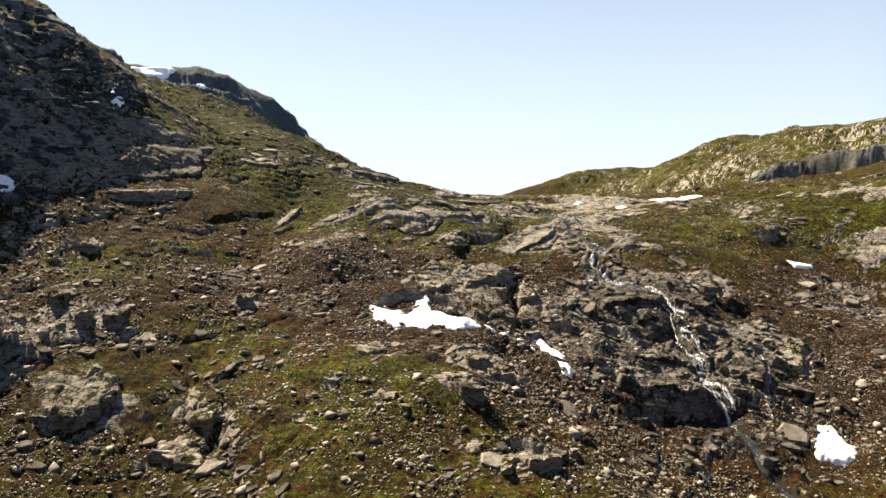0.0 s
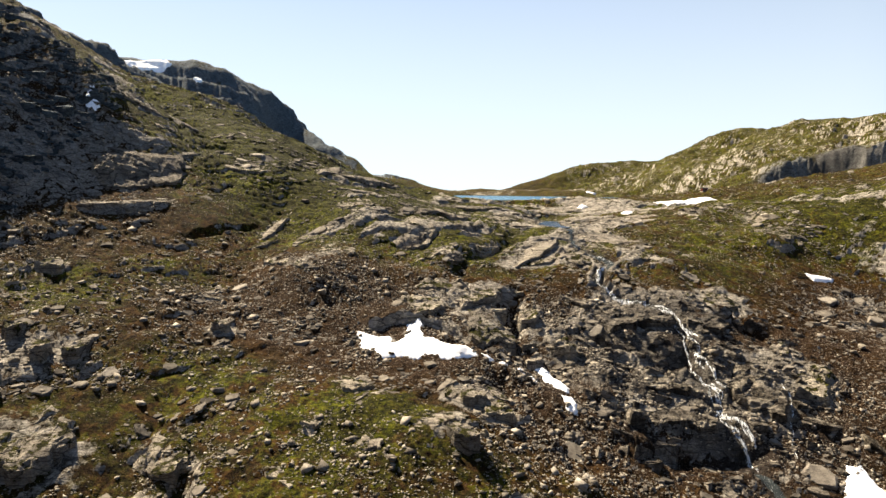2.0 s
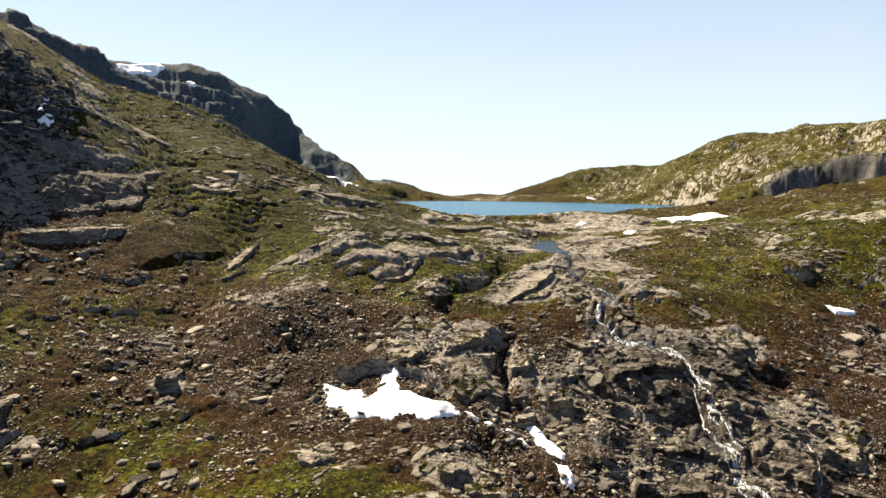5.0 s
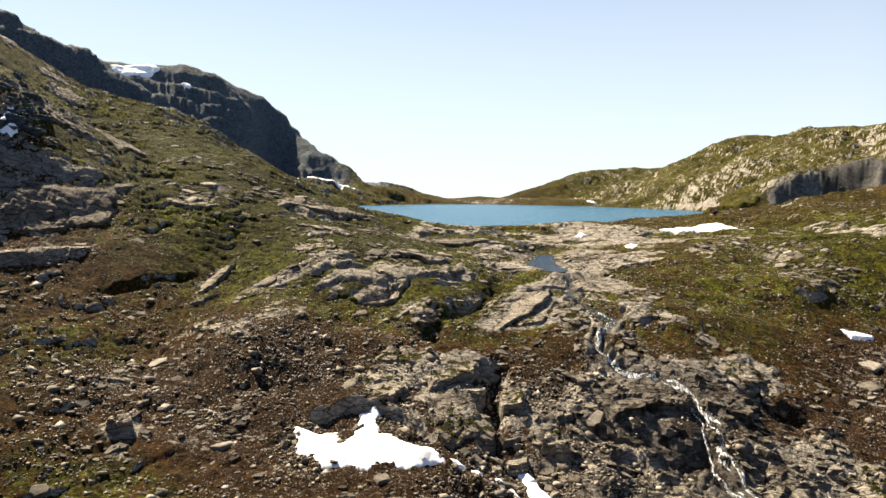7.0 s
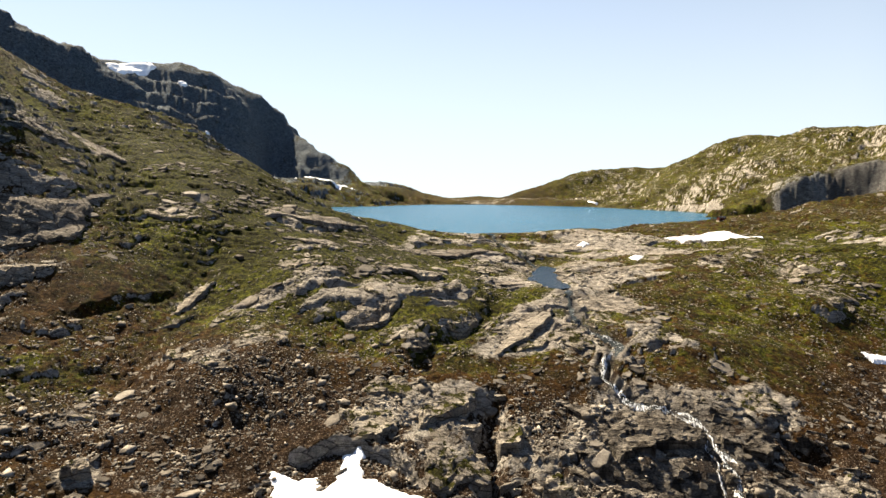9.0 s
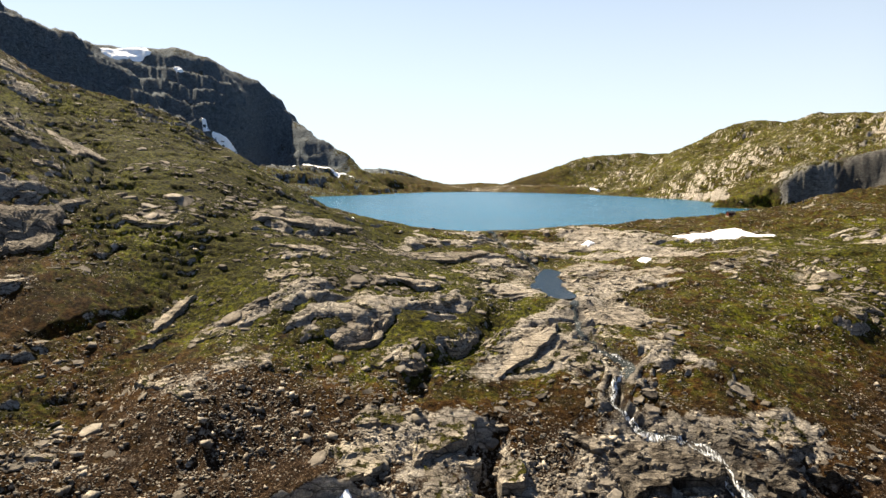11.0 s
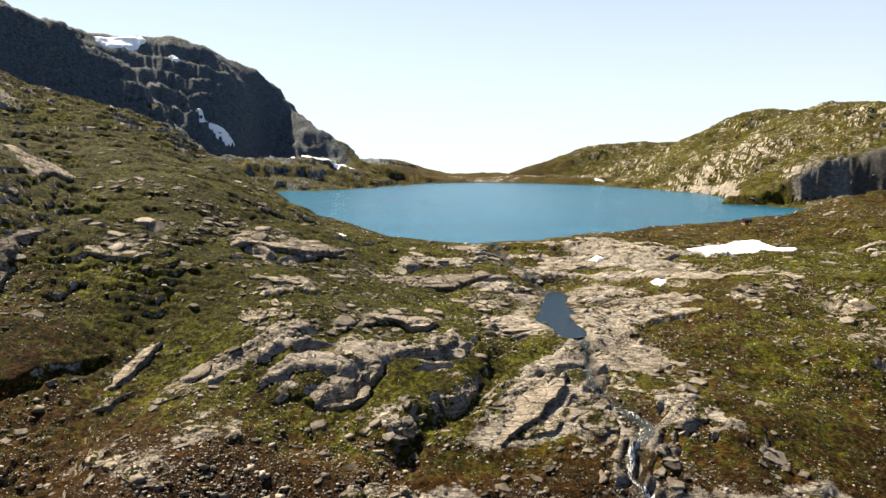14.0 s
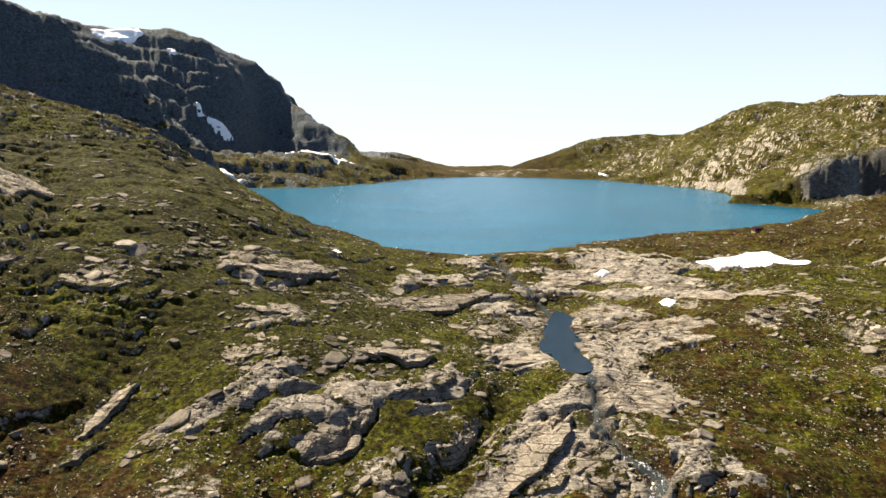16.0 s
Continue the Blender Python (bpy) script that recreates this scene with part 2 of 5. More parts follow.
# the headwall and the falls
BEDS_D = [(-30.6, 169.6, 6.8, 4.8, -4, 1), (62.5, 169.9, 11.1, 9.9, -21, 3), (9.5, 169.9, 13.2, 8.2, 31, 2.6), (43.9, 170.3, 20.2, 13, 24, 3.6)]
# the lip of the step
BEDS_E = [(0.6, 172.8, 11.1, 5.9, 9, 2.2), (-37.6, 174.4, 6.3, 5, -22, 1.6), (59.8, 177.5, 7.3, 3.3, 7, 1.2), (69.2, 178.3, 8.2, 8.1, -3, 2.2),
          (-25.1, 180.4, 8.5, 6.7, 28, 1), (3.6, 187.5, 4.1, 5.2, 35, 2.2), (-1.1, 187.7, 5.4, 6.5, 27, 1.5), (-46.8, 187.9, 13, 3.0, 44, 0.4),
          (-80.9, 188.3, 23, 6.5, 39, 0.9), (24.9, 190.2, 12.2, 4.7, 25, 1.6), (-34.6, 191.2, 7.7, 5.6, 7, 1.2), (-82.7, 195.2, 3.8, 5, 39, 2.4),
          (36.6, 195.3, 9.1, 11.8, 0, 2.6), (24.3, 196.5, 28.9, 7.6, 52, 1.8)]
# the lip of the step
BEDS_F = [(-30.4, 196.7, 7.4, 4.6, 22, 0.6), (-7.8, 197.4, 17.3, 10.2, 46, 2.4), (55.7, 198.3, 5.8, 7.6, -10, 1.4), (-46, 198, 15, 4.0, 62, 1.2),
          (12.1, 199.4, 11, 5.9, 47, 2.8), (44.9, 204.9, 6.1, 7.9, 4, 2.6), (-5.4, 205.3, 6.6, 8.6, 36, 1.6)]
# the ground before the lake
BEDS_G = [(-28.6, 207.3, 8.4, 4.5, 37, 1.4), (-85.3, 209.5, 33, 19, 54, 0.9), (8.8, 213.6, 11.5, 6.1, 54, 2.8), (-24.3, 213.7, 9.4, 10, -5, 1.6),
          (50.1, 218.3, 15.4, 16.8, 2, 1.6), (2.1, 223.2, 20.5, 9.2, 28, 1.4), (107.2, 226.5, 10.9, 14.1, -64, 3.2), (-58.2, 227, 13.9, 10.7, 0, 1.2),
          (-88.5, 230, 6.6, 8.6, 48, 2.6), (-25.9, 231.4, 14.8, 7.8, 7, 1), (29.3, 232.4, 14.9, 9.9, 16, 1.3), (-99.1, 233.4, 10.2, 13.3, 75, 3),
          (-29.5, 243.2, 9.2, 6.9, 26, 0.8), (108.2, 244.8, 7.5, 9.7, -21, 1.5)]
# the ground before the lake
BEDS_H = [(18.8, 247.2, 12, 11.2, -5, 1.4), (86.4, 250.6, 8.9, 10.7, -28, 0.7), (63.4, 253.1, 24.4, 13.9, 8, 1.2), (-95.6, 253.4, 15.7, 17.8, 80, 2.6),
          (-5.2, 254, 7.4, 9.6, 37, 2.6), (-31.9, 255, 24.9, 17.5, 44, 3.4), (9.6, 265.3, 33.7, 16.3, 48, 1), (103.1, 269.6, 16.2, 16.2, -69, 0.6),
          (54, 270.3, 15.9, 12.1, 0, 1.6), (78.4, 273.4, 18.1, 14.2, 37, 0.8), (73.2, 295.1, 23.2, 15.8, 26, 1.2), (49.4, 305.5, 22.7, 13, 21, 0.9),
          (68.3, 330.9, 19.1, 19.7, 23, 1)]
# round the pool
BEDS_POOL = [(38.5, 231, 6.9, 2.4, 18, 3.6), (35.6, 236.5, 6.7, 2.2, 30, 3.2), (41.5, 226, 6.8, 2.6, 12, 3.4), (29.5, 232, 9, 4.5, 75, 1.0), (31, 246, 8, 4.5, 62, 0.9), (34, 261, 10, 5, 70, 1.0), (47, 262, 11, 5, 84, 0.9), (46.5, 245, 10, 5, 95, 0.8), (47, 231, 9, 6, 20, 1.0), (36, 217.5, 6, 3, 10, 1.0), (44, 218, 6, 4, 30, 1.1),
             (28, 296, 10, 5, 60, 0.9), (40, 296, 9, 5, 65, 0.9), (24, 310, 8, 5, 40, 0.8), (36, 314, 9, 5, 45, 0.8)]
BEDS = BEDS_POOL + BEDS_A + BEDS_B + BEDS_C + BEDS_D + BEDS_E + BEDS_F + BEDS_G + BEDS_H

# ---- materials ----
def ramp(nt, src, stops, at=(0, 0)):
    r = nt.nodes.new("ShaderNodeValToRGB")
    el = r.color_ramp.elements
    while len(el) < len(stops):
        el.new(0.5)
    for e, (p, c) in zip(el, stops):
        e.position, e.color = p, (*c, 1) if len(c) == 3 else c
    nt.links.new(src, r.inputs[0])
    return r.outputs[0]


def noise_node(nt, co, scale, detail=4, rough=0.6, kind="FBM"):
    n = nt.nodes.new("ShaderNodeTexNoise")
    n.inputs["Scale"].default_value, n.inputs["Detail"].default_value, n.inputs["Roughness"].default_value = scale, detail, rough
    nt.links.new(co, n.inputs["Vector"])
    return n.outputs["Fac"]


def mix(nt, fac, a, b, blend="MIX"):
    m = nt.nodes.new("ShaderNodeMix")
    m.data_type, m.blend_type = "RGBA", blend
    for socket, value in ((m.inputs[0], fac), (m.inputs[6], a), (m.inputs[7], b)):
        if isinstance(value, bpy.types.NodeSocket):
            nt.links.new(value, socket)
        elif isinstance(value, (int, float)):
            socket.default_value = value
        else:
            socket.default_value = (*value, 1)
    return m.outputs[2]


def calc(nt, op, a, b=0.0, clamp=False):
    m = nt.nodes.new("ShaderNodeMath")
    m.operation, m.use_clamp = op, clamp
    for socket, value in zip(m.inputs, (a, b)):
        if isinstance(value, bpy.types.NodeSocket):
            nt.links.new(value, socket)
        else:
            socket.default_value = value
    return m.outputs[0]


def material(name, rough=0.9):
    m = bpy.data.materials.new(name)
    m.use_nodes = True
    nt = m.node_tree
    b = nt.nodes["Principled BSDF"]
    b.inputs["Roughness"].default_value = rough
    b.inputs["Specular IOR Level"].default_value = 0.06
    return m, nt, b


def bump(nt, b, height, strength, distance):
    n = nt.nodes.new("ShaderNodeBump")
    n.inputs["Strength"].default_value, n.inputs["Distance"].default_value = strength, distance
    nt.links.new(height, n.inputs["Height"])
    nt.links.new(n.outputs[0], b.inputs["Normal"])


def place(nt, stretch=(1, 1, 1), turn=(0, 0, 0), own=False):
    c = nt.nodes.new("ShaderNodeTexCoord")
    if own:
        src = c.outputs["Object"]
    else:
        g = nt.nodes.new("ShaderNodeNewGeometry")
        src = g.outputs["Position"]
    m = nt.nodes.new("ShaderNodeMapping")
    m.inputs["Scale"].default_value, m.inputs["Rotation"].default_value = stretch, [radians(a) for a in turn]
    nt.links.new(src, m.inputs[0])
    return m.outputs[0]


def cells(nt, co, scale, feature="F1"):
    v = nt.nodes.new("ShaderNodeTexVoronoi")
    v.feature = feature
    v.inputs["Scale"].default_value = scale
    nt.links.new(co, v.inputs["Vector"])
    return v


def bent(nt, co, amount, scale):
    """Coordinates pushed about by noise, so that nothing in them runs straight."""
    n = nt.nodes.new("ShaderNodeTexNoise")
    n.inputs["Scale"].default_value, n.inputs["Detail"].default_value = scale, 3
    nt.links.new(co, n.inputs["Vector"])
    v = nt.nodes.new("ShaderNodeVectorMath")
    v.operation, v.inputs["Scale"].default_value = "SCALE", amount
    nt.links.new(n.outputs["Color"], v.inputs[0])
    w = nt.nodes.new("ShaderNodeVectorMath")
    nt.links.new(co, w.inputs[0]), nt.links.new(v.outputs[0], w.inputs[1])
    return w.outputs[0]


def rock_colours(nt):
    """Grey gneiss: blocks between joints, streaks along the bedding, lichen and dark stains."""
    co = place(nt)
    bed = place(nt, (0.22, 0.5, 2.4), (24, 14, 35))
    joints = bent(nt, place(nt, (0.30, 1.0, 1.7), (20, 12, 35)), 0.9, 0.5)
    grey = ramp(nt, noise_node(nt, co, 0.33, 6, 0.65), [(0.3, (0.144, 0.131, 0.116)), (0.5, (0.289, 0.267, 0.235)), (0.7, (0.405, 0.378, 0.332))])
    streak = ramp(nt, noise_node(nt, bed, 1.3, 5, 0.7), [(0.33, (0.52, 0.49, 0.46)), (0.52, (1, 1, 1))])
    c = mix(nt, 0.45, grey, streak, "MULTIPLY")
    big, small = cells(nt, joints, 0.42), cells(nt, joints, 1.35)
    tone = nt.nodes.new("ShaderNodeSeparateColor")
    nt.links.new(big.outputs["Color"], tone.inputs[0])
    tone2 = nt.nodes.new("ShaderNodeSeparateColor")
    nt.links.new(small.outputs["Color"], tone2.inputs[0])
    c = mix(nt, 0.6, c, ramp(nt, tone2.outputs[1], [(0.0, (0.6, 0.58, 0.56)), (1.0, (1.25, 1.22, 1.15))]), "MULTIPLY")
    lichen = ramp(nt, noise_node(nt, co, 2.1, 5, 0.7), [(0.55, (0, 0, 0)), (0.68, (1, 1, 1))])
    c = mix(nt, calc(nt, "MULTIPLY", lichen, 0.3), c, (0.1554, 0.1406, 0.074))
    wide = ramp(nt, cells(nt, joints, 0.42, "DISTANCE_TO_EDGE").outputs["Distance"], [(0.0, (0, 0, 0)), (0.05, (1, 1, 1))])
    thin = ramp(nt, cells(nt, joints, 1.35, "DISTANCE_TO_EDGE").outputs["Distance"], [(0.0, (0, 0, 0)), (0.07, (1, 1, 1))])
    open_joint = calc(nt, "MULTIPLY", wide, calc(nt, "ADD", 0.55, calc(nt, "MULTIPLY", thin, 0.45)))
    c = mix(nt, calc(nt, "MULTIPLY", calc(nt, "SUBTRACT", 1.0, open_joint), 0.85), c, (0.01332, 0.01036, 0.00814))
    speck = noise_node(nt, co, 3.6, 6, 0.8)
    c = mix(nt, 0.75, c, ramp(nt, speck, [(0.38, (0.42, 0.40, 0.37)), (0.5, (0.95, 0.94, 0.92)), (0.62, (1.35, 1.33, 1.28))]), "MULTIPLY")
    h = calc(nt, "ADD", calc(nt, "MULTIPLY", noise_node(nt, co, 1.6, 8, 0.75), 0.7), calc(nt, "MULTIPLY", tone.outputs[0], 0.5))
    h = calc(nt, "ADD", h, calc(nt, "MULTIPLY", speck, 0.3))
    h = calc(nt, "ADD", h, calc(nt, "MULTIPLY", tone2.outputs[0], 0.2))
    return c, calc(nt, "ADD", h, calc(nt, "MULTIPLY", open_joint, 0.35))


# dark blue multiplier: shade and distance haze put into the rock's colour
SHADE_TINT = (0.30, 0.42, 0.58)


def make_rock(name, mossy=False, wet=False, shade_tint=False):
    m, nt, b = material(name)
    c, h = rock_colours(nt)
    o = nt.nodes.new("ShaderNodeObjectInfo")
    g = nt.nodes.new("ShaderNodeNewGeometry")
    vary = calc(nt, "ADD", calc(nt, "MULTIPLY", o.outputs["Random"], 0.5), calc(nt, "MULTIPLY", g.outputs["Random Per Island"], 0.5))
    tint = ramp(nt, vary, [(0.1, (0.62, 0.60, 0.57)), (0.5, (0.98, 0.95, 0.91)), (0.9, (1.3, 1.26, 1.16))])
    c = mix(nt, 1.0, c, tint, "MULTIPLY")
    if mossy:
        co = place(nt)
        up = nt.nodes.new("ShaderNodeSeparateXYZ")
        nt.links.new(g.outputs["True Normal"], up.inputs[0])
        spot = calc(nt, "ADD", noise_node(nt, co, 0.45, 6, 0.7), calc(nt, "MULTIPLY", up.outputs[2], 0.12))
        moss = ramp(nt, noise_node(nt, co, 1.1, 7, 0.75), [(0.36, (0.004, 0.0036, 0.0006)), (0.5, (0.02, 0.019, 0.0023)), (0.64, (0.056, 0.053, 0.0065))])
        c = mix(nt, ramp(nt, spot, [(0.615, (0, 0, 0)), (0.645, (1, 1, 1))]), c, moss)
    # the gneiss darkened and blued, shade painted into its colour
    if shade_tint:
        c = mix(nt, 1.0, c, SHADE_TINT, "MULTIPLY")
    if wet:      # water seeps over the rock and leaves it black and glossy, with drier patches
        seep = ramp(nt, noise_node(nt, place(nt, (1.2, 1.2, 0.5)), 0.35, 5, 0.65), [(0.42, (1, 1, 1)), (0.6, (0.15, 0.15, 0.15))])
        c = mix(nt, seep, c, mix(nt, 1.0, c, (0.16, 0.15, 0.14), "MULTIPLY"))
        nt.links.new(calc(nt, "SUBTRACT", 0.9, calc(nt, "MULTIPLY", seep, 0.55)), b.inputs["Roughness"])
    nt.links.new(c, b.inputs["Base Color"])
    bump(nt, b, h, 1.0, 0.6)
    return m


def make_ground():
    """Moss, sedge, brown heath, gravel and bare rock, laid out by the sheet's own masks."""
    m, nt, b = material("fell_ground")
    rock, rock_h = rock_colours(nt)
    co = place(nt)
    a = nt.nodes.new("ShaderNodeAttribute")
    a.attribute_name = "cover"
    sep = nt.nodes.new("ShaderNodeSeparateColor")
    nt.links.new(a.outputs["Color"], sep.inputs[0])
    green, bare, wet = sep.outputs
    # the cover's alpha is the share of the painted shade tint
    rock = mix(nt, calc(nt, "MULTIPLY", a.outputs["Alpha"], 0.9), rock, mix(nt, 1.0, rock, SHADE_TINT, "MULTIPLY"))
    broad, fine, mid = noise_node(nt, co, 0.06, 5, 0.65), noise_node(nt, co, 1.1, 7, 0.75), noise_node(nt, co, 0.33, 6, 0.72)
    other = noise_node(nt, place(nt, (1, 1, 1), (40, 0, 70)), 0.24, 6, 0.72)
    moss = ramp(nt, fine, [(0.4, (0.00303, 0.00295, 0.000392)), (0.51, (0.0197, 0.019, 0.00183)), (0.62, (0.0584, 0.0533, 0.00523))])
    lime = ramp(nt, fine, [(0.40, (0.0105, 0.0118, 0.00107)), (0.5, (0.051, 0.0553, 0.00287)), (0.62, (0.119, 0.119, 0.00719))])
    dry = ramp(nt, fine, [(0.39, (0.00482, 0.00206, 0.000551)), (0.51, (0.0227, 0.012, 0.00289)), (0.63, (0.0619, 0.0372, 0.011))])
    rust = ramp(nt, fine, [(0.39, (0.01184, 0.00444, 0.001036)), (0.62, (0.0629, 0.03108, 0.00629))])
    dry = mix(nt, ramp(nt, calc(nt, "ADD", calc(nt, "MULTIPLY", broad, 0.5), calc(nt, "MULTIPLY", other, 0.5)), [(0.47, (0, 0, 0)), (0.54, (0.9, 0.9, 0.9))]), dry, rust)
    moss = mix(nt, ramp(nt, calc(nt, "ADD", calc(nt, "MULTIPLY", broad, 0.35), calc(nt, "MULTIPLY", other, 0.65)), [(0.47, (0, 0, 0)), (0.57, (0.95, 0.95, 0.95))]), moss, lime)
    deep = ramp(nt, fine, [(0.40, (0.00228, 0.00281, 0.000326)), (0.51, (0.0137, 0.0139, 0.000976)), (0.62, (0.0455, 0.0428, 0.00261))])      # thick grass
    moss = mix(nt, ramp(nt, calc(nt, "ADD", green, calc(nt, "MULTIPLY", calc(nt, "SUBTRACT", mid, 0.5), 0.8)), [(0.66, (0, 0, 0)), (0.84, (0.6, 0.6, 0.6))]), moss, deep)
    soil = ramp(nt, noise_node(nt, co, 2.4, 7, 0.8), [(0.38, (0.00375, 0.00204, 0.00092)), (0.49, (0.0169, 0.009, 0.00391)), (0.57, (0.0462, 0.0282, 0.0149)), (0.63, (0.19, 0.149, 0.106))])
    turf_mix = ramp(nt, calc(nt, "ADD", calc(nt, "MULTIPLY", mid, 0.9), calc(nt, "MULTIPLY", green, 0.5)), [(0.62, (0, 0, 0)), (0.74, (1, 1, 1))])
    turf = mix(nt, turf_mix, dry, moss)
    patch = calc(nt, "ADD", calc(nt, "MULTIPLY", calc(nt, "SUBTRACT", mid, 0.5), 1.6), calc(nt, "MULTIPLY", calc(nt, "SUBTRACT", fine, 0.5), 0.9))
    soil_mix = ramp(nt, calc(nt, "ADD", patch, calc(nt, "SUBTRACT", 0.76, green)), [(0.42, (0, 0, 0)), (0.58, (1, 1, 1))])
    c = mix(nt, soil_mix, turf, soil)
    wide = calc(nt, "MULTIPLY", calc(nt, "SUBTRACT", noise_node(nt, co, 0.045, 6, 0.72), 0.5), 0.9)
    bare_mix = ramp(nt, calc(nt, "ADD", calc(nt, "ADD", bare, wide), calc(nt, "MULTIPLY", patch, 0.45)), [(0.44, (0, 0, 0)), (0.56, (1, 1, 1))])
    c = mix(nt, bare_mix, c, rock)
    chips = 0.0
    for scale, share in ((1.5, 0.78), (3.1, 0.62)):      # small stones too many to count
        v = cells(nt, bent(nt, co, 0.25, 2.0), scale)
        pick = nt.nodes.new("ShaderNodeSeparateColor")
        nt.links.new(v.outputs["Color"], pick.inputs[0])
        body = ramp(nt, calc(nt, "ADD", v.outputs["Distance"], calc(nt, "MULTIPLY", pick.outputs[1], 0.25)), [(0.30, (1, 1, 1)), (0.42, (0, 0, 0))])
        level = calc(nt, "ADD", share + 0.04, calc(nt, "MULTIPLY", green, 0.45))
        there = calc(nt, "MULTIPLY", body, ramp(nt, calc(nt, "SUBTRACT", calc(nt, "ADD", pick.outputs[0], calc(nt, "MULTIPLY", calc(nt, "SUBTRACT", mid, 0.5), 1.7)), level), [(0.0, (0, 0, 0)), (0.03, (1, 1, 1))]))
        shade = ramp(nt, pick.outputs[2], [(0.0, (0.09, 0.077, 0.062)), (0.6, (0.20, 0.178, 0.146)), (1.0, (0.37, 0.342, 0.295))])
        c = mix(nt, there, c, shade)
        chips = calc(nt, "ADD", chips, calc(nt, "MULTIPLY", there, 1.2 / scale))
    # near-black where wet, and where the mask holds the cliffs' painted shade
    c = mix(nt, calc(nt, "MULTIPLY", wet, 0.85), c, (0.01628, 0.01332, 0.0111))
    nt.links.new(c, b.inputs["Base Color"])
    nt.links.new(calc(nt, "SUBTRACT", 0.95, calc(nt, "MULTIPLY", wet, 0.6)), b.inputs["Roughness"])
    fine = calc(nt, "ADD", fine, calc(nt, "MULTIPLY", noise_node(nt, co, 4.5, 4, 0.7), 0.35))
    h = calc(nt, "ADD", calc(nt, "ADD", calc(nt, "MULTIPLY", fine, 1.0), calc(nt, "MULTIPLY", rock_h, 0.6)), chips)
    bump(nt, b, h, 1.0, 0.45)
    return m


def make_water(name, base, wave, strength):
    m, nt, b = material(name, 0.24)
    b.inputs["IOR"].default_value = 1.33
    b.inputs["Specular IOR Level"].default_value = 0.2
    co = place(nt, (0.4, 1, 1), (0, 0, 12))
    wide = noise_node(nt, place(nt, (1, 2.5, 1)), 0.012, 4, 0.6)
    c = ramp(nt, wide, [(0.35, [v * 0.8 for v in base]), (0.65, [v * 1.2 for v in base])])
    nt.links.new(c, b.inputs["Base Color"])
    h = calc(nt, "ADD", noise_node(nt, co, wave, 4, 0.6), calc(nt, "MULTIPLY", noise_node(nt, co, wave * 4, 3, 0.6), 0.35))
    bump(nt, b, h, strength, 0.3)
    return m


def make_plate():
    """Pale weathered faces of broken gneiss slabs, with lichen, rust and faint bedding."""
    m, nt, b = material("weathered_gneiss")
    co = place(nt)
    o, g = nt.nodes.new("ShaderNodeObjectInfo"), nt.nodes.new("ShaderNodeNewGeometry")
    vary = calc(nt, "ADD", calc(nt, "MULTIPLY", o.outputs["Random"], 0.45), calc(nt, "MULTIPLY", g.outputs["Random Per Island"], 0.55))
    c = ramp(nt, noise_node(nt, co, 0.7, 7, 0.7), [(0.3, (0.10, 0.09, 0.078)), (0.48, (0.225, 0.207, 0.18)), (0.68, (0.36, 0.335, 0.29))])
    c = mix(nt, 1.0, c, ramp(nt, vary, [(0.1, (0.3, 0.28, 0.26)), (0.6, (0.74, 0.7, 0.65)), (0.95, (1.4, 1.36, 1.27))]), "MULTIPLY")
    line = noise_node(nt, place(nt, (0.25, 0.7, 3.5), (24, 14, 35)), 1.6, 5, 0.7)
    c = mix(nt, 0.35, c, ramp(nt, line, [(0.36, (0.45, 0.42, 0.4)), (0.47, (1, 1, 1))]), "MULTIPLY")
    spots = ramp(nt, noise_node(nt, co, 3.4, 5, 0.7), [(0.57, (0, 0, 0)), (0.66, (1, 1, 1))])
    c = mix(nt, calc(nt, "MULTIPLY", spots, 0.45), c, (0.05, 0.045, 0.022))
    nt.links.new(c, b.inputs["Base Color"])
    bump(nt, b, calc(nt, "ADD", noise_node(nt, co, 2.6, 8, 0.75), calc(nt, "MULTIPLY", line, 0.25)), 0.8, 0.22)
    return m


PLATE, SHADE_TINTED, WET_ROCK = make_plate(), make_rock("shade_tinted_rock", shade_tint=True), make_rock("wet_gneiss", wet=True)
ROCK, SLAB_ROCK, GROUND = make_rock("gneiss"), make_rock("mossy_gneiss", True), make_ground()
LAKE_WATER = make_water("lake_water", (0.001, 0.056, 0.1), 0.5, 1.0)

# ---- small helpers ----
def lattice(ix, iy, seed):
    h = (ix.astype(np.int64) * 374761393 + iy.astype(np.int64) * 668265263 + seed * 144269) & 0x7FFFFFFF
    h = ((h ^ (h >> 13)) * 1274126177) & 0x7FFFFFFF
    return ((h ^ (h >> 16)) & 0xFFFFF) / 0xFFFFF * 2 - 1


def grain(x, y, size, seed=0):
    """Smooth random values from -1 to 1, in cells of that size."""
    u, v = x / size, y / size
    iu, iv = np.floor(u), np.floor(v)
    fu, fv = u - iu, v - iv
    su, sv = fu * fu * (3 - 2 * fu), fv * fv * (3 - 2 * fv)
    a, b = lattice(iu, iv, seed), lattice(iu + 1, iv, seed)
    c, d = lattice(iu, iv + 1, seed), lattice(iu + 1, iv + 1, seed)
    return (a + (b - a) * su) * (1 - sv) + (c + (d - c) * su) * sv


def rough(x, y, size, octaves, seed=0, keep=0.5):
    z, k = 0 * x, 1.0
    for i in range(octaves):
        z, k = z + k * grain(x * math.cos(i) - y * math.sin(i), x * math.sin(i) + y * math.cos(i), size, seed + 17 * i), k * keep
        size /= 2.03
    return z


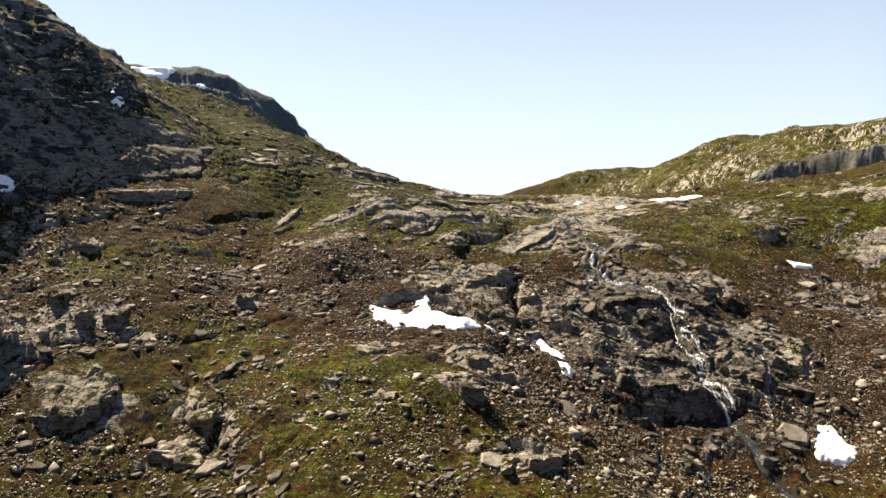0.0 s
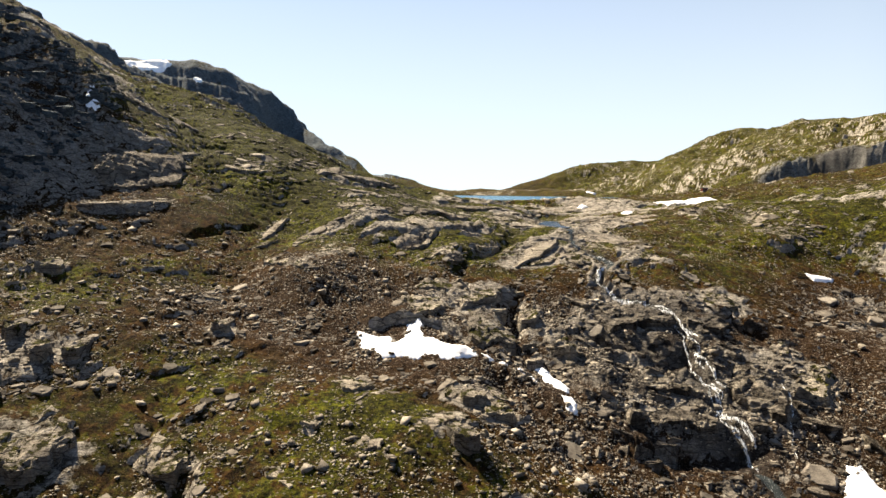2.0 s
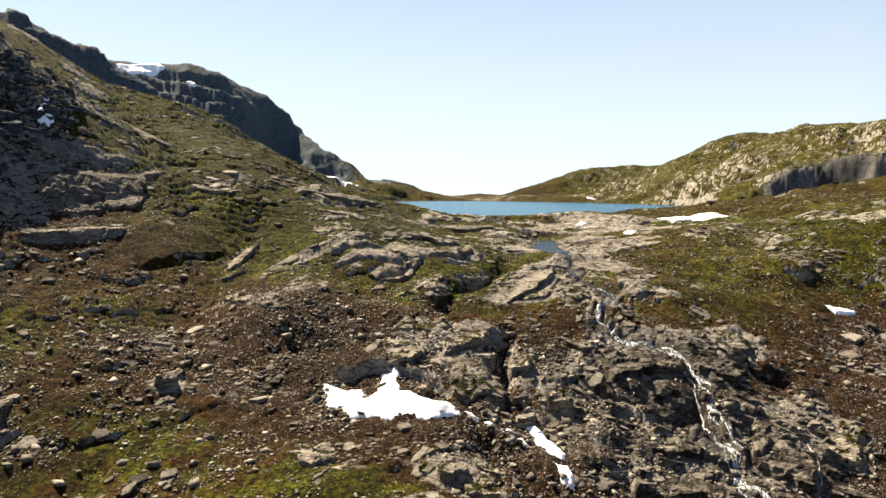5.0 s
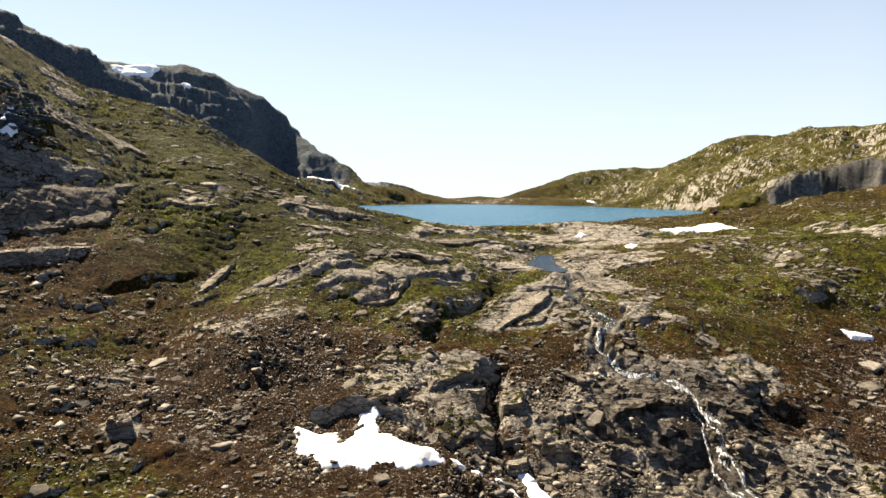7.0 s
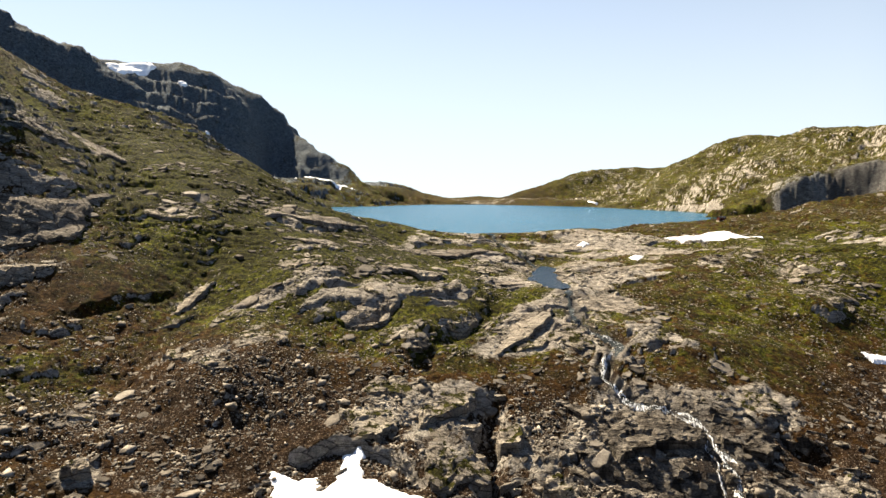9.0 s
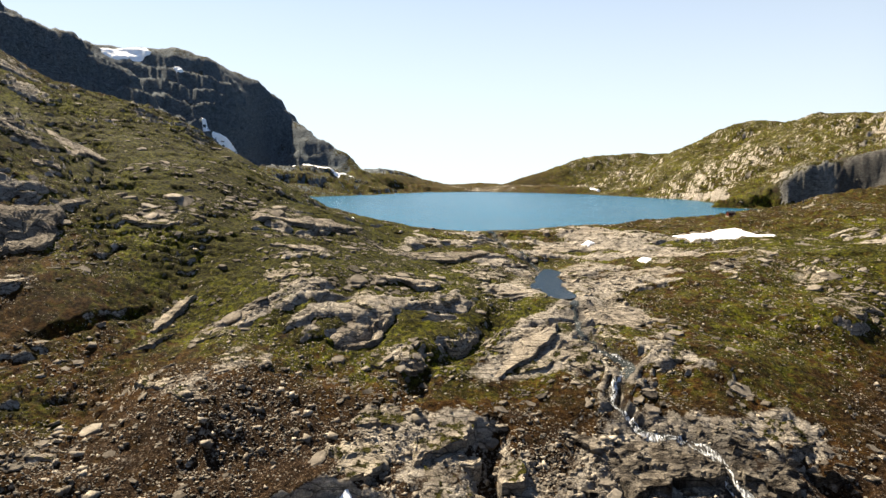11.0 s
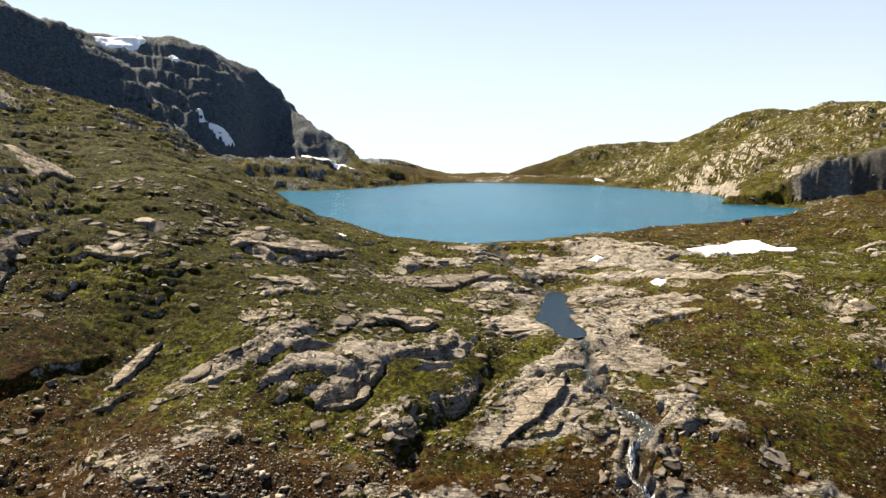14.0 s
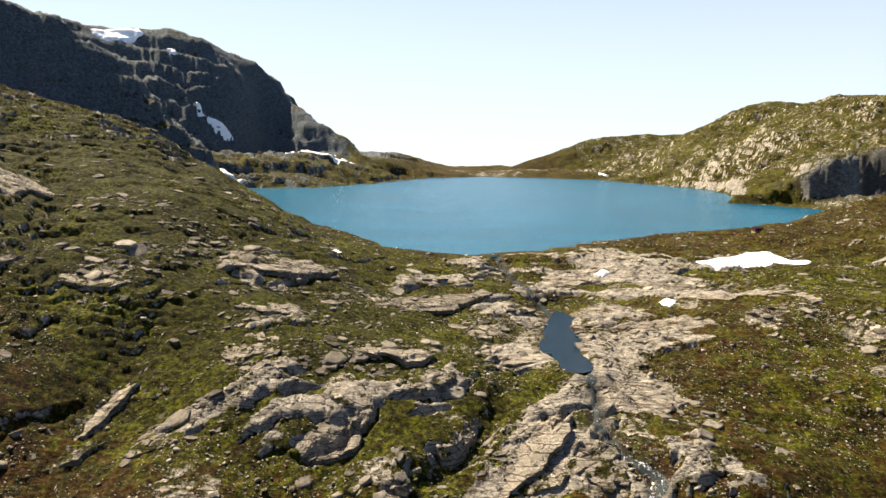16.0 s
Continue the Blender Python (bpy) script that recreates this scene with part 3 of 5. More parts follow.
def blocks(x, y, size, seed=0):
    """Random values from -1 to 1, one to each uneven block between joints."""
    u, v = x / size, y / size
    iu, iv = np.floor(u), np.floor(v)
    best, value = np.full(np.shape(u), 9.0), np.zeros(np.shape(u))
    for du in (-1, 0, 1):
        for dv in (-1, 0, 1):
            cu, cv = iu + du, iv + dv
            d = (u - cu - 0.5 - 0.42 * lattice(cu, cv, seed)) ** 2 + (v - cv - 0.5 - 0.42 * lattice(cu, cv, seed + 3)) ** 2
            value = np.where(d < best, lattice(cu, cv, seed + 7), value)
            best = np.minimum(d, best)
    return value


def steps(v, sharp, rise=0.25):
    """A flight of ledges: treads that rise gently, then a steep riser."""
    f = v - np.floor(v)
    return np.floor(v) + np.where(f < sharp, f * rise / sharp, rise + (1 - rise) * smooth(0, 1, (f - sharp) / (1 - sharp)))


def mesh_object(name, verts, faces, mat, parent=None, shade=False):
    me = bpy.data.meshes.new(name)
    me.from_pydata(verts, [], faces)
    me.materials.append(mat)
    if shade:
        me.shade_smooth()
    ob = new(name, me)
    ob.parent = parent
    return ob


def spread(first, last, start_gap, growth):
    """Places from first to last whose gaps grow."""
    out, gap = [first], start_gap
    while out[-1] < last:
        out.append(out[-1] + gap)
        gap *= 1 + growth
    return out


# ---- cover of the land: how green, how bare, how wet, the last with painted shade ----
def blob(x, y, cx, cy, rx, ry, turn=0):
    c, s = math.cos(radians(turn)), math.sin(radians(turn))
    u, v = ((x - cx) * c + (y - cy) * s) / rx, (-(x - cx) * s + (y - cy) * c) / ry
    return np.exp(-(u * u + v * v) ** 1.5)


def cover(x, y):
    g = 0.45 + 0 * x
    for cx, cy, rx, ry, turn, k in ((-78, 285, 75, 66, 0, 0.4), (-62, 205, 32, 24, 0, -0.13), (88, 222, 26, 20, 0, -0.03), (-75, 150, 13, 9, 0, 0.22), (-40, 134, 11, 8, 0, 0.2), (-58, 166, 12, 7, 0, 0.18), (-10, 220, 50, 45, 0, 0.32), (-48, 240, 50, 45, 0, 0.12), (92, 215, 26, 30, -20, 0.15), (-6, 108, 22, 18, 0, 0.04), (-10, 122, 14, 9, 0, 0.25), (60, 300, 80, 40, 0, 0.1),
                                    (-70, 160, 55, 34, 0, -0.08), (-20, 160, 30, 25, 0, -0.25), (30, 150, 40, 30, 0, -0.4), (80, 150, 40, 25, 0, -0.35), (-110, 200, 22, 25, 0, -0.3),
                                    (110, 190, 25, 25, 0, -0.3), (160, 260, 50, 60, 0, 0.3), (30, 205, 6, 14, 0, 0.3)):
        g = g + k * blob(x, y, cx, cy, rx, ry, turn)
    r = 0.12 + 0 * x
    for cx, cy, rx, ry, turn, k in ((45, 162, 26, 24, 0, 0.2), (55, 280, 40, 45, 0, 0.08), (41, 250, 17, 42, 0, 0.12), (30, 1080, 170, 60, 0, 0.2), (33, 198, 16, 22, 25, 0.12), (-134, 216, 36, 58, 20, 0.22), (70, 145, 22, 18, 0, 0.25), (71, 177, 9, 6, 0, 0.4), (48, 174, 11, 8, 20, 0.25), (15, 170, 15, 18, 0, 0.12), (115, 190, 25, 25, 0, 0.3),
                                    (-95, 118, 30, 14, 0, 0.35), (0, 205, 40, 30, 0, 0.05), (92, 215, 22, 24, 0, -0.2), (246, 606, 26, 22, 0, -0.7), (236, 690, 42, 80, 0, -0.2)):
        r = r + k * blob(x, y, cx, cy, rx, ry, turn)
    far_left = smooth(-20, -110, x) * smooth(500, 640, y)
    r = r + 0.46 * far_left + 0.27 * smooth(150, 250, x) * smooth(420, 560, y) * (1 - 0.5 * smooth(940, 1040, y)) + 0.12 * smooth(-30, 60, x) * smooth(940, 1040, y)
    g = g + 0.1 * far_left + 0.11 * smooth(150, 250, x) * smooth(420, 560, y)
    r = r - 0.22 * far_left * smooth(140, 70, near_line(x, y, LAKE)[0])      # the talus is half grown over
    d, along = near_line(x, y, STREAM)
    w = np.exp(-(d / (2.0 + 5.0 * ((along > 15) & (along < 22)))) ** 2) * 0.9
    # wet rock about the falls, spread wider to paint in the cliff's shade
    w = np.maximum(w, 0.95 * blob(x, y, 52, 149, 28, 19, -8) * np.clip(0.55 + 1.3 * rough(x, y, 7, 3, 77), 0, 1))
    # dark patch on the cliff across the lake: its shade painted in
    w = np.maximum(w, 0.8 * blob(x, y, 312, 592, 62, 30, -8) * np.clip(0.6 + 1.2 * rough(x, y, 20, 3, 78), 0, 1))
    return np.clip(g, 0, 1), np.clip(r, 0, 1), w


def shade_tint(x, y):
    """The share of the dark blue tint that paints in shade and haze: far mountain, crag and cliff have it, the rest is
    plain gneiss.
    """
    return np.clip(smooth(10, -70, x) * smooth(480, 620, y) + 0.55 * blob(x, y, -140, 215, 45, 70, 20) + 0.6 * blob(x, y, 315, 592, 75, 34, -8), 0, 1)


def strike(x, y):
    """Places along and across the beds, which run up to the right before the lake and nearly level beyond the stream."""
    t, x, y = radians(38) - radians(44) * smooth(30, 80, x), x - 50, y - 235
    return x * np.cos(t) + y * np.sin(t), y * np.cos(t) - x * np.sin(t)


def whalebacks(x, y):
    """Rounded backs of bedrock that break through the turf, from 0 to 1, and the clefts on their lower sides."""
    a, b = strike(x, y)
    a, b = a + 1.6 * rough(x, y, 9, 3, 64), b + 1.1 * rough(x, y, 7, 3, 65)
    back = rough(a / 2.4, b, 8.5, 4, 61, 0.58) + 0.35 * rough(x, y, 45, 2, 66)
    slip = rough(a / 2.4, b + 1.3, 8.5, 4, 61, 0.58) + 0.35 * rough(x, y, 45, 2, 66)
    share = 0.46 * smooth(165, 190, y) * smooth(345, 325, y) + 0.3
    share = share * (1 - 0.9 * blob(x, y, 92, 205, 34, 36)) * (1 - 0.5 * blob(x, y, -75, 280, 60, 60)) * (1 - 0.75 * blob(x, y, -14, 172, 34, 18)) * (1 - 0.6 * blob(x, y, 108, 262, 36, 48))
    share = share * smooth(92, 100, y)
    return share * smooth(0.38, 0.64, back), share * smooth(0.3, 0.55, slip) * smooth(0.4, 0.15, back)


def height(x, y):
    """The land with its ledges, hummocks and the stream's bed."""
    x, y = np.asarray(x, float), np.asarray(y, float)
    z = lie(x, y)
    g, r, w = cover(x, y)
    d, _ = near_line(x, y, LAKE + LAKE[:1])
    e, _ = near_line(x, y, POND + POND[:1])
    dry = np.where(inside(x, y, LAKE) | inside(x, y, POND), 0.0, smooth(0, 14, d) * smooth(0, 8, e))
    far = smooth(380, 700, y)
    left, right = far * smooth(40, -60, x), far * smooth(120, 200, x)
    top = np.full(np.shape(x), 99.0)
    for pts in (MOUNTAIN, HILL, KNOLL):
        top = np.minimum(top, np.where(y > 500, near_line(x, y, pts)[0], 99))
    calm = 0.3 + 0.7 * smooth(3, 26, top)      # the skyline is smooth
    z = z + dry * (0.8 * rough(x, y, 24, 3, 3) + (0.36 + 0.2 * (1 - g)) * (1 - 0.7 * far) * rough(x, y, 5.5, 6, 9, 0.58))
    z = z + dry * calm * far * (2.6 * rough(x, y, 60, 5, 5, 0.58) + 5.0 * right * np.abs(rough(x, y, 42, 4, 6)))
    # beds of rock that dip to the left, breaking into ledges
    bed = z + (0.22 - 0.1 * far) * x - 0.10 * (1 - far) * y + 4.0 * rough(x, y, 34, 4, 21) + 1.4 * (1 + far) * rough(x, y, 8, 3, 22)
    bed = bed + 3.5 * blob(x, y, -125, 200, 60, 90) * rough(x, y, 16, 4, 27, 0.65)
    craggy = np.clip(blob(x, y, -135, 220, 27, 48, 20) + blob(x, y, -100, 118, 32, 16), 0, 1)
    tall = 2.6 + 5.5 * craggy
    ledge = (steps(bed / tall, 0.66, 0.25 - 0.15 * craggy) - bed / tall) * tall
    strength = np.clip(-0.15 + 1.3 * smooth(0.22, 0.8, r) + 0.75 * craggy + 0.45 * rough(x, y, 30, 3, 31), 0, 1)
    z = z + dry * strength * ledge * (1 - far)
    # the great benches of the far mountain and the lower ones of the hill across the lake
    bed = z + 0.16 * x + 11.0 * rough(x, y, 110, 5, 24, 0.6)
    z = z + dry * calm * left * 0.85 * np.clip(0.75 + 0.7 * rough(x, y, 90, 3, 28), 0.1, 1) * (steps(bed / 19, 0.5, 0.06) - bed / 19) * 19
    bed = z + 0.2 * x + 4.5 * rough(x, y, 45, 5, 25, 0.6)
    z = z + dry * calm * (0.7 * left + 0.95 * right * np.clip(0.6 + 0.8 * rough(x, y, 70, 3, 26), 0, 1)) * (steps(bed / 7.5, 0.6, 0.12) - bed / 7.5) * 7.5
    # low ledges all over the slope
    bed = z + 0.16 * x + 0.04 * y + 2.3 * rough(x, y, 15, 5, 23, 0.6)
    low = np.where(y > 320, 1.8, 1.0) + 1.2 * far + 1.5 * blob(x, y, -85, 280, 70, 75)
    broken = (1 - 0.7 * craggy) * np.clip(0.3 + 0.4 * blob(x, y, -80, 275, 75, 80) + 0.9 * rough(x, y, 22, 3, 33) + 0.5 * (r - 0.2), 0, 1) * (1 - 0.75 * blob(x, y, 92, 218, 24, 26)) * (1 - 0.45 * smooth(0.6, 0.85, g) * (1 - far) * (1 - blob(x, y, -85, 280, 80, 80)))
    z = z + dry * calm * broken * (steps(bed / low, 0.7) - bed / low) * low
    # blocks between the joints
    a, b = 0.87 * x + 0.5 * y + 0.8 * rough(x, y, 6, 2, 81), -0.5 * x + 0.87 * y + 0.8 * rough(x, y, 6, 2, 82)
    stony = smooth(0.3, 0.75, r + 0.25 * rough(x, y, 12, 3, 83))
    z = z + dry * stony * (1 - far) * (0.55 * blocks(a / 2.1, b, 2.2, 91) * (1 + 0.3 * craggy) + 0.25 * blocks(a / 1.6, b, 1.1, 95))
    z = z + far * dry * calm * smooth(0.15, 0.4, r) * ((0.3 + 1.7 * right) * blocks(a / 2.2, b, 13, 99) + 0.5 * blocks(a / 1.8, b, 5, 98))
    # backs of bedrock and the clefts below them
    back, cleft = whalebacks(x, y)
    z = z + dry * (1 - far) * (0.75 * back + 0.4 * back * blocks(a / 2.2, b, 2.3, 92) + 0.15 * back * blocks(a / 1.7, b, 0.9, 93) - 1.6 * cleft)
    for line, tread in EDGES + MORE_EDGES:
        at = close_to(x, y, line, 16)
        if not at.any():
            continue
        px, py = x[at], y[at]
        s, along = near_line(px, py, line)
        i = np.clip(along.astype(int), 0, len(line) - 2)
        q = np.array(line)
        ends = smooth(0, 0.35, along) * smooth(len(line) - 1, len(line) - 1.35, along)
        turn = (q[i + 1, 0] - q[i, 0]) * (py - q[i, 1]) - (q[i + 1, 1] - q[i, 1]) * (px - q[i, 0])
        s = s * np.sign(turn) + 0.8 * rough(px, py, 4, 3, 85)
        z[at] += tread * ends * np.where(s > 0, 0.35, -0.65) * np.exp(-np.abs(s) / (2.0 + 0.9 * tread)) * smooth(0, 0.7, np.abs(s))
    for line, deep, wide in GULLIES:
        at = close_to(x, y, line, 12)
        if at.any():
            s, along = near_line(x[at], y[at], line)
            s = s + 0.7 * rough(x[at], y[at], 3, 3, 86)
            z[at] -= deep * np.exp(-(s / wide) ** 2) * smooth(0, 0.6, along) * smooth(len(line) - 1, len(line) - 1.6, along)
    s, along = near_line(x, y, STREAM)
    z = z - 0.8 * np.exp(-(s / 1.8) ** 2) * ((along > 0.3) & (along < 24))
    return z


# ---- the ground ----
def build_ground():
    side = np.array(spread(1.0, 9.0, 0.004, 0.09))
    u = np.concatenate([-side[::-1], np.linspace(-1, 1, 861)[1:-1], side])      # the sheet fans out with the valley
    ys = np.array([-v for v in spread(-92, 420, 1.2, 0.06)[::-1]] + spread(92.3, 345, 0.3, 0.0016) + spread(346, 1350, 0.7, 0.006) + spread(1380, 4600, 35, 0.12))
    X, Y = 6 + u[None] * (0.68 * np.maximum(ys, 60) + 4)[:, None], np.repeat(ys[:, None], len(u), 1)
    Z = height(X, Y)
    ny, nx = X.shape
    me = bpy.data.meshes.new("ground")
    me.vertices.add(nx * ny)
    me.vertices.foreach_set("co", np.stack([X, Y, Z], -1).astype(np.float32).ravel())
    i = (np.arange(ny - 1)[:, None] * nx + np.arange(nx - 1)[None]).ravel()
    quads = np.stack([i, i + 1, i + nx + 1, i + nx], -1).astype(np.int32)
    me.loops.add(quads.size)
    me.loops.foreach_set("vertex_index", quads.ravel())
    me.polygons.add(len(quads))
    me.polygons.foreach_set("loop_start", np.arange(len(quads), dtype=np.int32) * 4)
    me.update(calc_edges=True)
    g, r, w = cover(X, Y)
    zx = np.gradient(Z, axis=1) / np.gradient(X, axis=1)
    zy = (np.gradient(Z, axis=0) - zx * np.gradient(X, axis=0)) / np.gradient(ys)[:, None]
    dz = np.hypot(zx, zy)
    far = smooth(420, 700, Y)
    r = r + 0.6 * smooth(0.8 + 0.2 * far, 1.5 + 0.3 * far, dz)
    r = r + 0.62 * whalebacks(X, Y)[0] * (1 - far)
    r = r - 0.5 * whalebacks(X, Y)[1] * (1 - far)      # dark soil colour in clefts and gullies paints in their shade
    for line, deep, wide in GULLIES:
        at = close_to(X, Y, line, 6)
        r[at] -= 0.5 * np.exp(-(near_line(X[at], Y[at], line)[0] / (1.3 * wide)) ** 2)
    for bed in BEDS:
        c, s = math.cos(radians(bed[4])), math.sin(radians(bed[4]))
        i0, i1 = np.searchsorted(ys, (bed[1] - 25, bed[1] + 25))
        u, v = X[i0:i1] - bed[0], Y[i0:i1] - bed[1]
        r[i0:i1] += 0.26 * np.exp(-(((u * c + v * s) / (0.62 * bed[2] + 1)) ** 2 + ((v * c - u * s) / (0.62 * bed[3] + 1)) ** 2) ** 2)
    r = np.clip(r - 0.3 * blob(X, Y, -75, 275, 75, 75) - 0.6 * blob(X, Y, 246, 606, 26, 24), 0, 1)
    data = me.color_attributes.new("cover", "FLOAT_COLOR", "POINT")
    data.data.foreach_set("color", np.stack([g, r, w, shade_tint(X, Y)], -1).astype(np.float32).ravel())
    me.materials.append(GROUND)
    return tagged(new("ground", me), "rocky fell with moss, brown heath, scree and ledges of grey gneiss", "ground", kind="structure")


ground = build_ground()


def build_lake():
    cx, cy = 60, 690
    ring = []
    for x, y in LAKE:
        more = 1 + (9 if y > 345 else 2.5) / math.hypot(x - cx, y - cy)
        ring.append((cx + (x - cx) * more, cy + (y - cy) * more))
    return tagged(mesh_object("water", [(x, y, 0) for x, y in ring], [tuple(range(len(ring)))], LAKE_WATER), "rippled blue water of a mountain lake", "lake", kind="structure")


build_lake()

# ---- stones ----
def lump(seed, flat=0.6, cuts=9):
    """An angular block: a rounded shape cut by a number of planes."""
    rng = np.random.default_rng(seed)
    bm = bmesh.new()
    bmesh.ops.create_icosphere(bm, subdivisions=1, radius=1)
    v = np.array([p.co[:] for p in bm.verts])
    f = [[q.index for q in p.verts] for p in bm.faces]
    bm.free()
    for _ in range(cuts):
        n = rng.normal(size=3)
        n /= np.linalg.norm(n)
        h = v @ n
        k = rng.uniform(0.45, 0.8)
        v = v - np.maximum(h - k, 0)[:, None] * n[None] * 0.9
    v *= np.array([1, rng.uniform(0.6, 0.95), flat * rng.uniform(0.7, 1.2)])
    return v, f


def turned(rng, n, tilt=0.45):
    a, b, c = rng.uniform(0, 2 * np.pi, n), rng.normal(0, tilt, n), rng.normal(0, tilt, n)
    ca, sa, cb, sb, cc, sc = np.cos(a), np.sin(a), np.cos(b), np.sin(b), np.cos(c), np.sin(c)
    z, o = 0 * a, 0 * a + 1
    Rz = np.stack([np.stack([ca, -sa, z], -1), np.stack([sa, ca, z], -1), np.stack([z, z, o], -1)], -2)
    Rx = np.stack([np.stack([o, z, z], -1), np.stack([z, cb, -sb], -1), np.stack([z, sb, cb], -1)], -2)
    Ry = np.stack([np.stack([cc, z, sc], -1), np.stack([z, o, z], -1), np.stack([-sc, z, cc], -1)], -2)
    return Ry @ Rx @ Rz


def scatter_stones(name, count, box, sizes, density, label, seed):
    rng = np.random.default_rng(seed)
    x0, x1, y0, y1 = box
    x, y = rng.uniform(x0, x1, count * 5), rng.uniform(y0, y1, count * 5)
    keep = rng.uniform(0, 1, count * 5) < density(x, y)
    x, y = x[keep][:count], y[keep][:count]
    n = len(x)
    size = np.clip(sizes[0] * rng.pareto(np.where(y > 175, 3.6, 2.7), n) + sizes[0], sizes[0], sizes[1])
    z = height(x, y)
    kinds = [low_lump(seed * 100 + k) for k in range(8)]
    R = turned(rng, n, 0.28)
    verts, faces, base = [], [], 0
    for k in range(8):
        pick = np.arange(n) % 8 == k
        v, f = kinds[k]
        p = np.einsum("nij,vj->nvi", R[pick], v) * size[pick][:, None, None] + np.stack([x, y, z - 0.04 * size], -1)[pick][:, None]
        verts.append(p.reshape(-1, 3))
        faces.append((np.array(f)[None] + np.arange(pick.sum())[:, None, None] * len(v) + base).reshape(-1, 3))
        base += pick.sum() * len(v)
    verts, faces = np.concatenate(verts).astype(np.float32), np.concatenate(faces).astype(np.int32)
    me = bpy.data.meshes.new(name)
    me.vertices.add(len(verts))
    me.vertices.foreach_set("co", verts.ravel())
    me.loops.add(faces.size)
    me.loops.foreach_set("vertex_index", faces.ravel())
    me.polygons.add(len(faces))
    me.polygons.foreach_set("loop_start", np.arange(len(faces), dtype=np.int32) * 3)
    me.update(calc_edges=True)
    me.materials.append(PLATE)
    return tagged(new(name, me), label, "stones", kind="stuff")


def low_lump(seed):
    """A broken block of twelve faces."""
    rng = np.random.default_rng(seed)
    v = np.array([(x, y, z) for z in (-1, 1) for y in (-1, 1) for x in (-1, 1)], float) + rng.uniform(-0.6, 0.6, (8, 3))
    v[4:, :2] *= rng.uniform(0.45, 1.0)
    f = [(0, 2, 3), (0, 3, 1), (4, 5, 7), (4, 7, 6), (0, 1, 5), (0, 5, 4), (2, 6, 7), (2, 7, 3), (0, 4, 6), (0, 6, 2), (1, 3, 7), (1, 7, 5)]
    return v * np.array([0.75, rng.uniform(0.4, 0.85), rng.uniform(0.2, 0.5)]), f


def stone_share(x, y):
    g, r, w = cover(x, y)
    d, _ = near_line(x, y, LAKE + LAKE[:1])
    clump = np.clip(0.4 + 1.1 * rough(x, y, 13, 4, 55, 0.65), 0.04, 1)
    return np.clip(1.25 - 1.25 * g, 0.1, 1) * clump * (1 - 0.35 * smooth(160, 195, y)) * (1 - 0.4 * blob(x, y, -75, 275, 65, 70)) * (1 - 0.5 * blob(x, y, 88, 212, 30, 38)) * ~inside(x, y, LAKE)


scatter_stones("scree", 52000, (-120, 120, 92, 260), (0.13, 1.1), stone_share, "angular grey scree stones strewn over moss and soil", 1)
scatter_stones("scree", 14000, (-170, 200, 190, 400), (0.13, 0.9), stone_share, "pale stones strewn over the turf by the lake", 2)

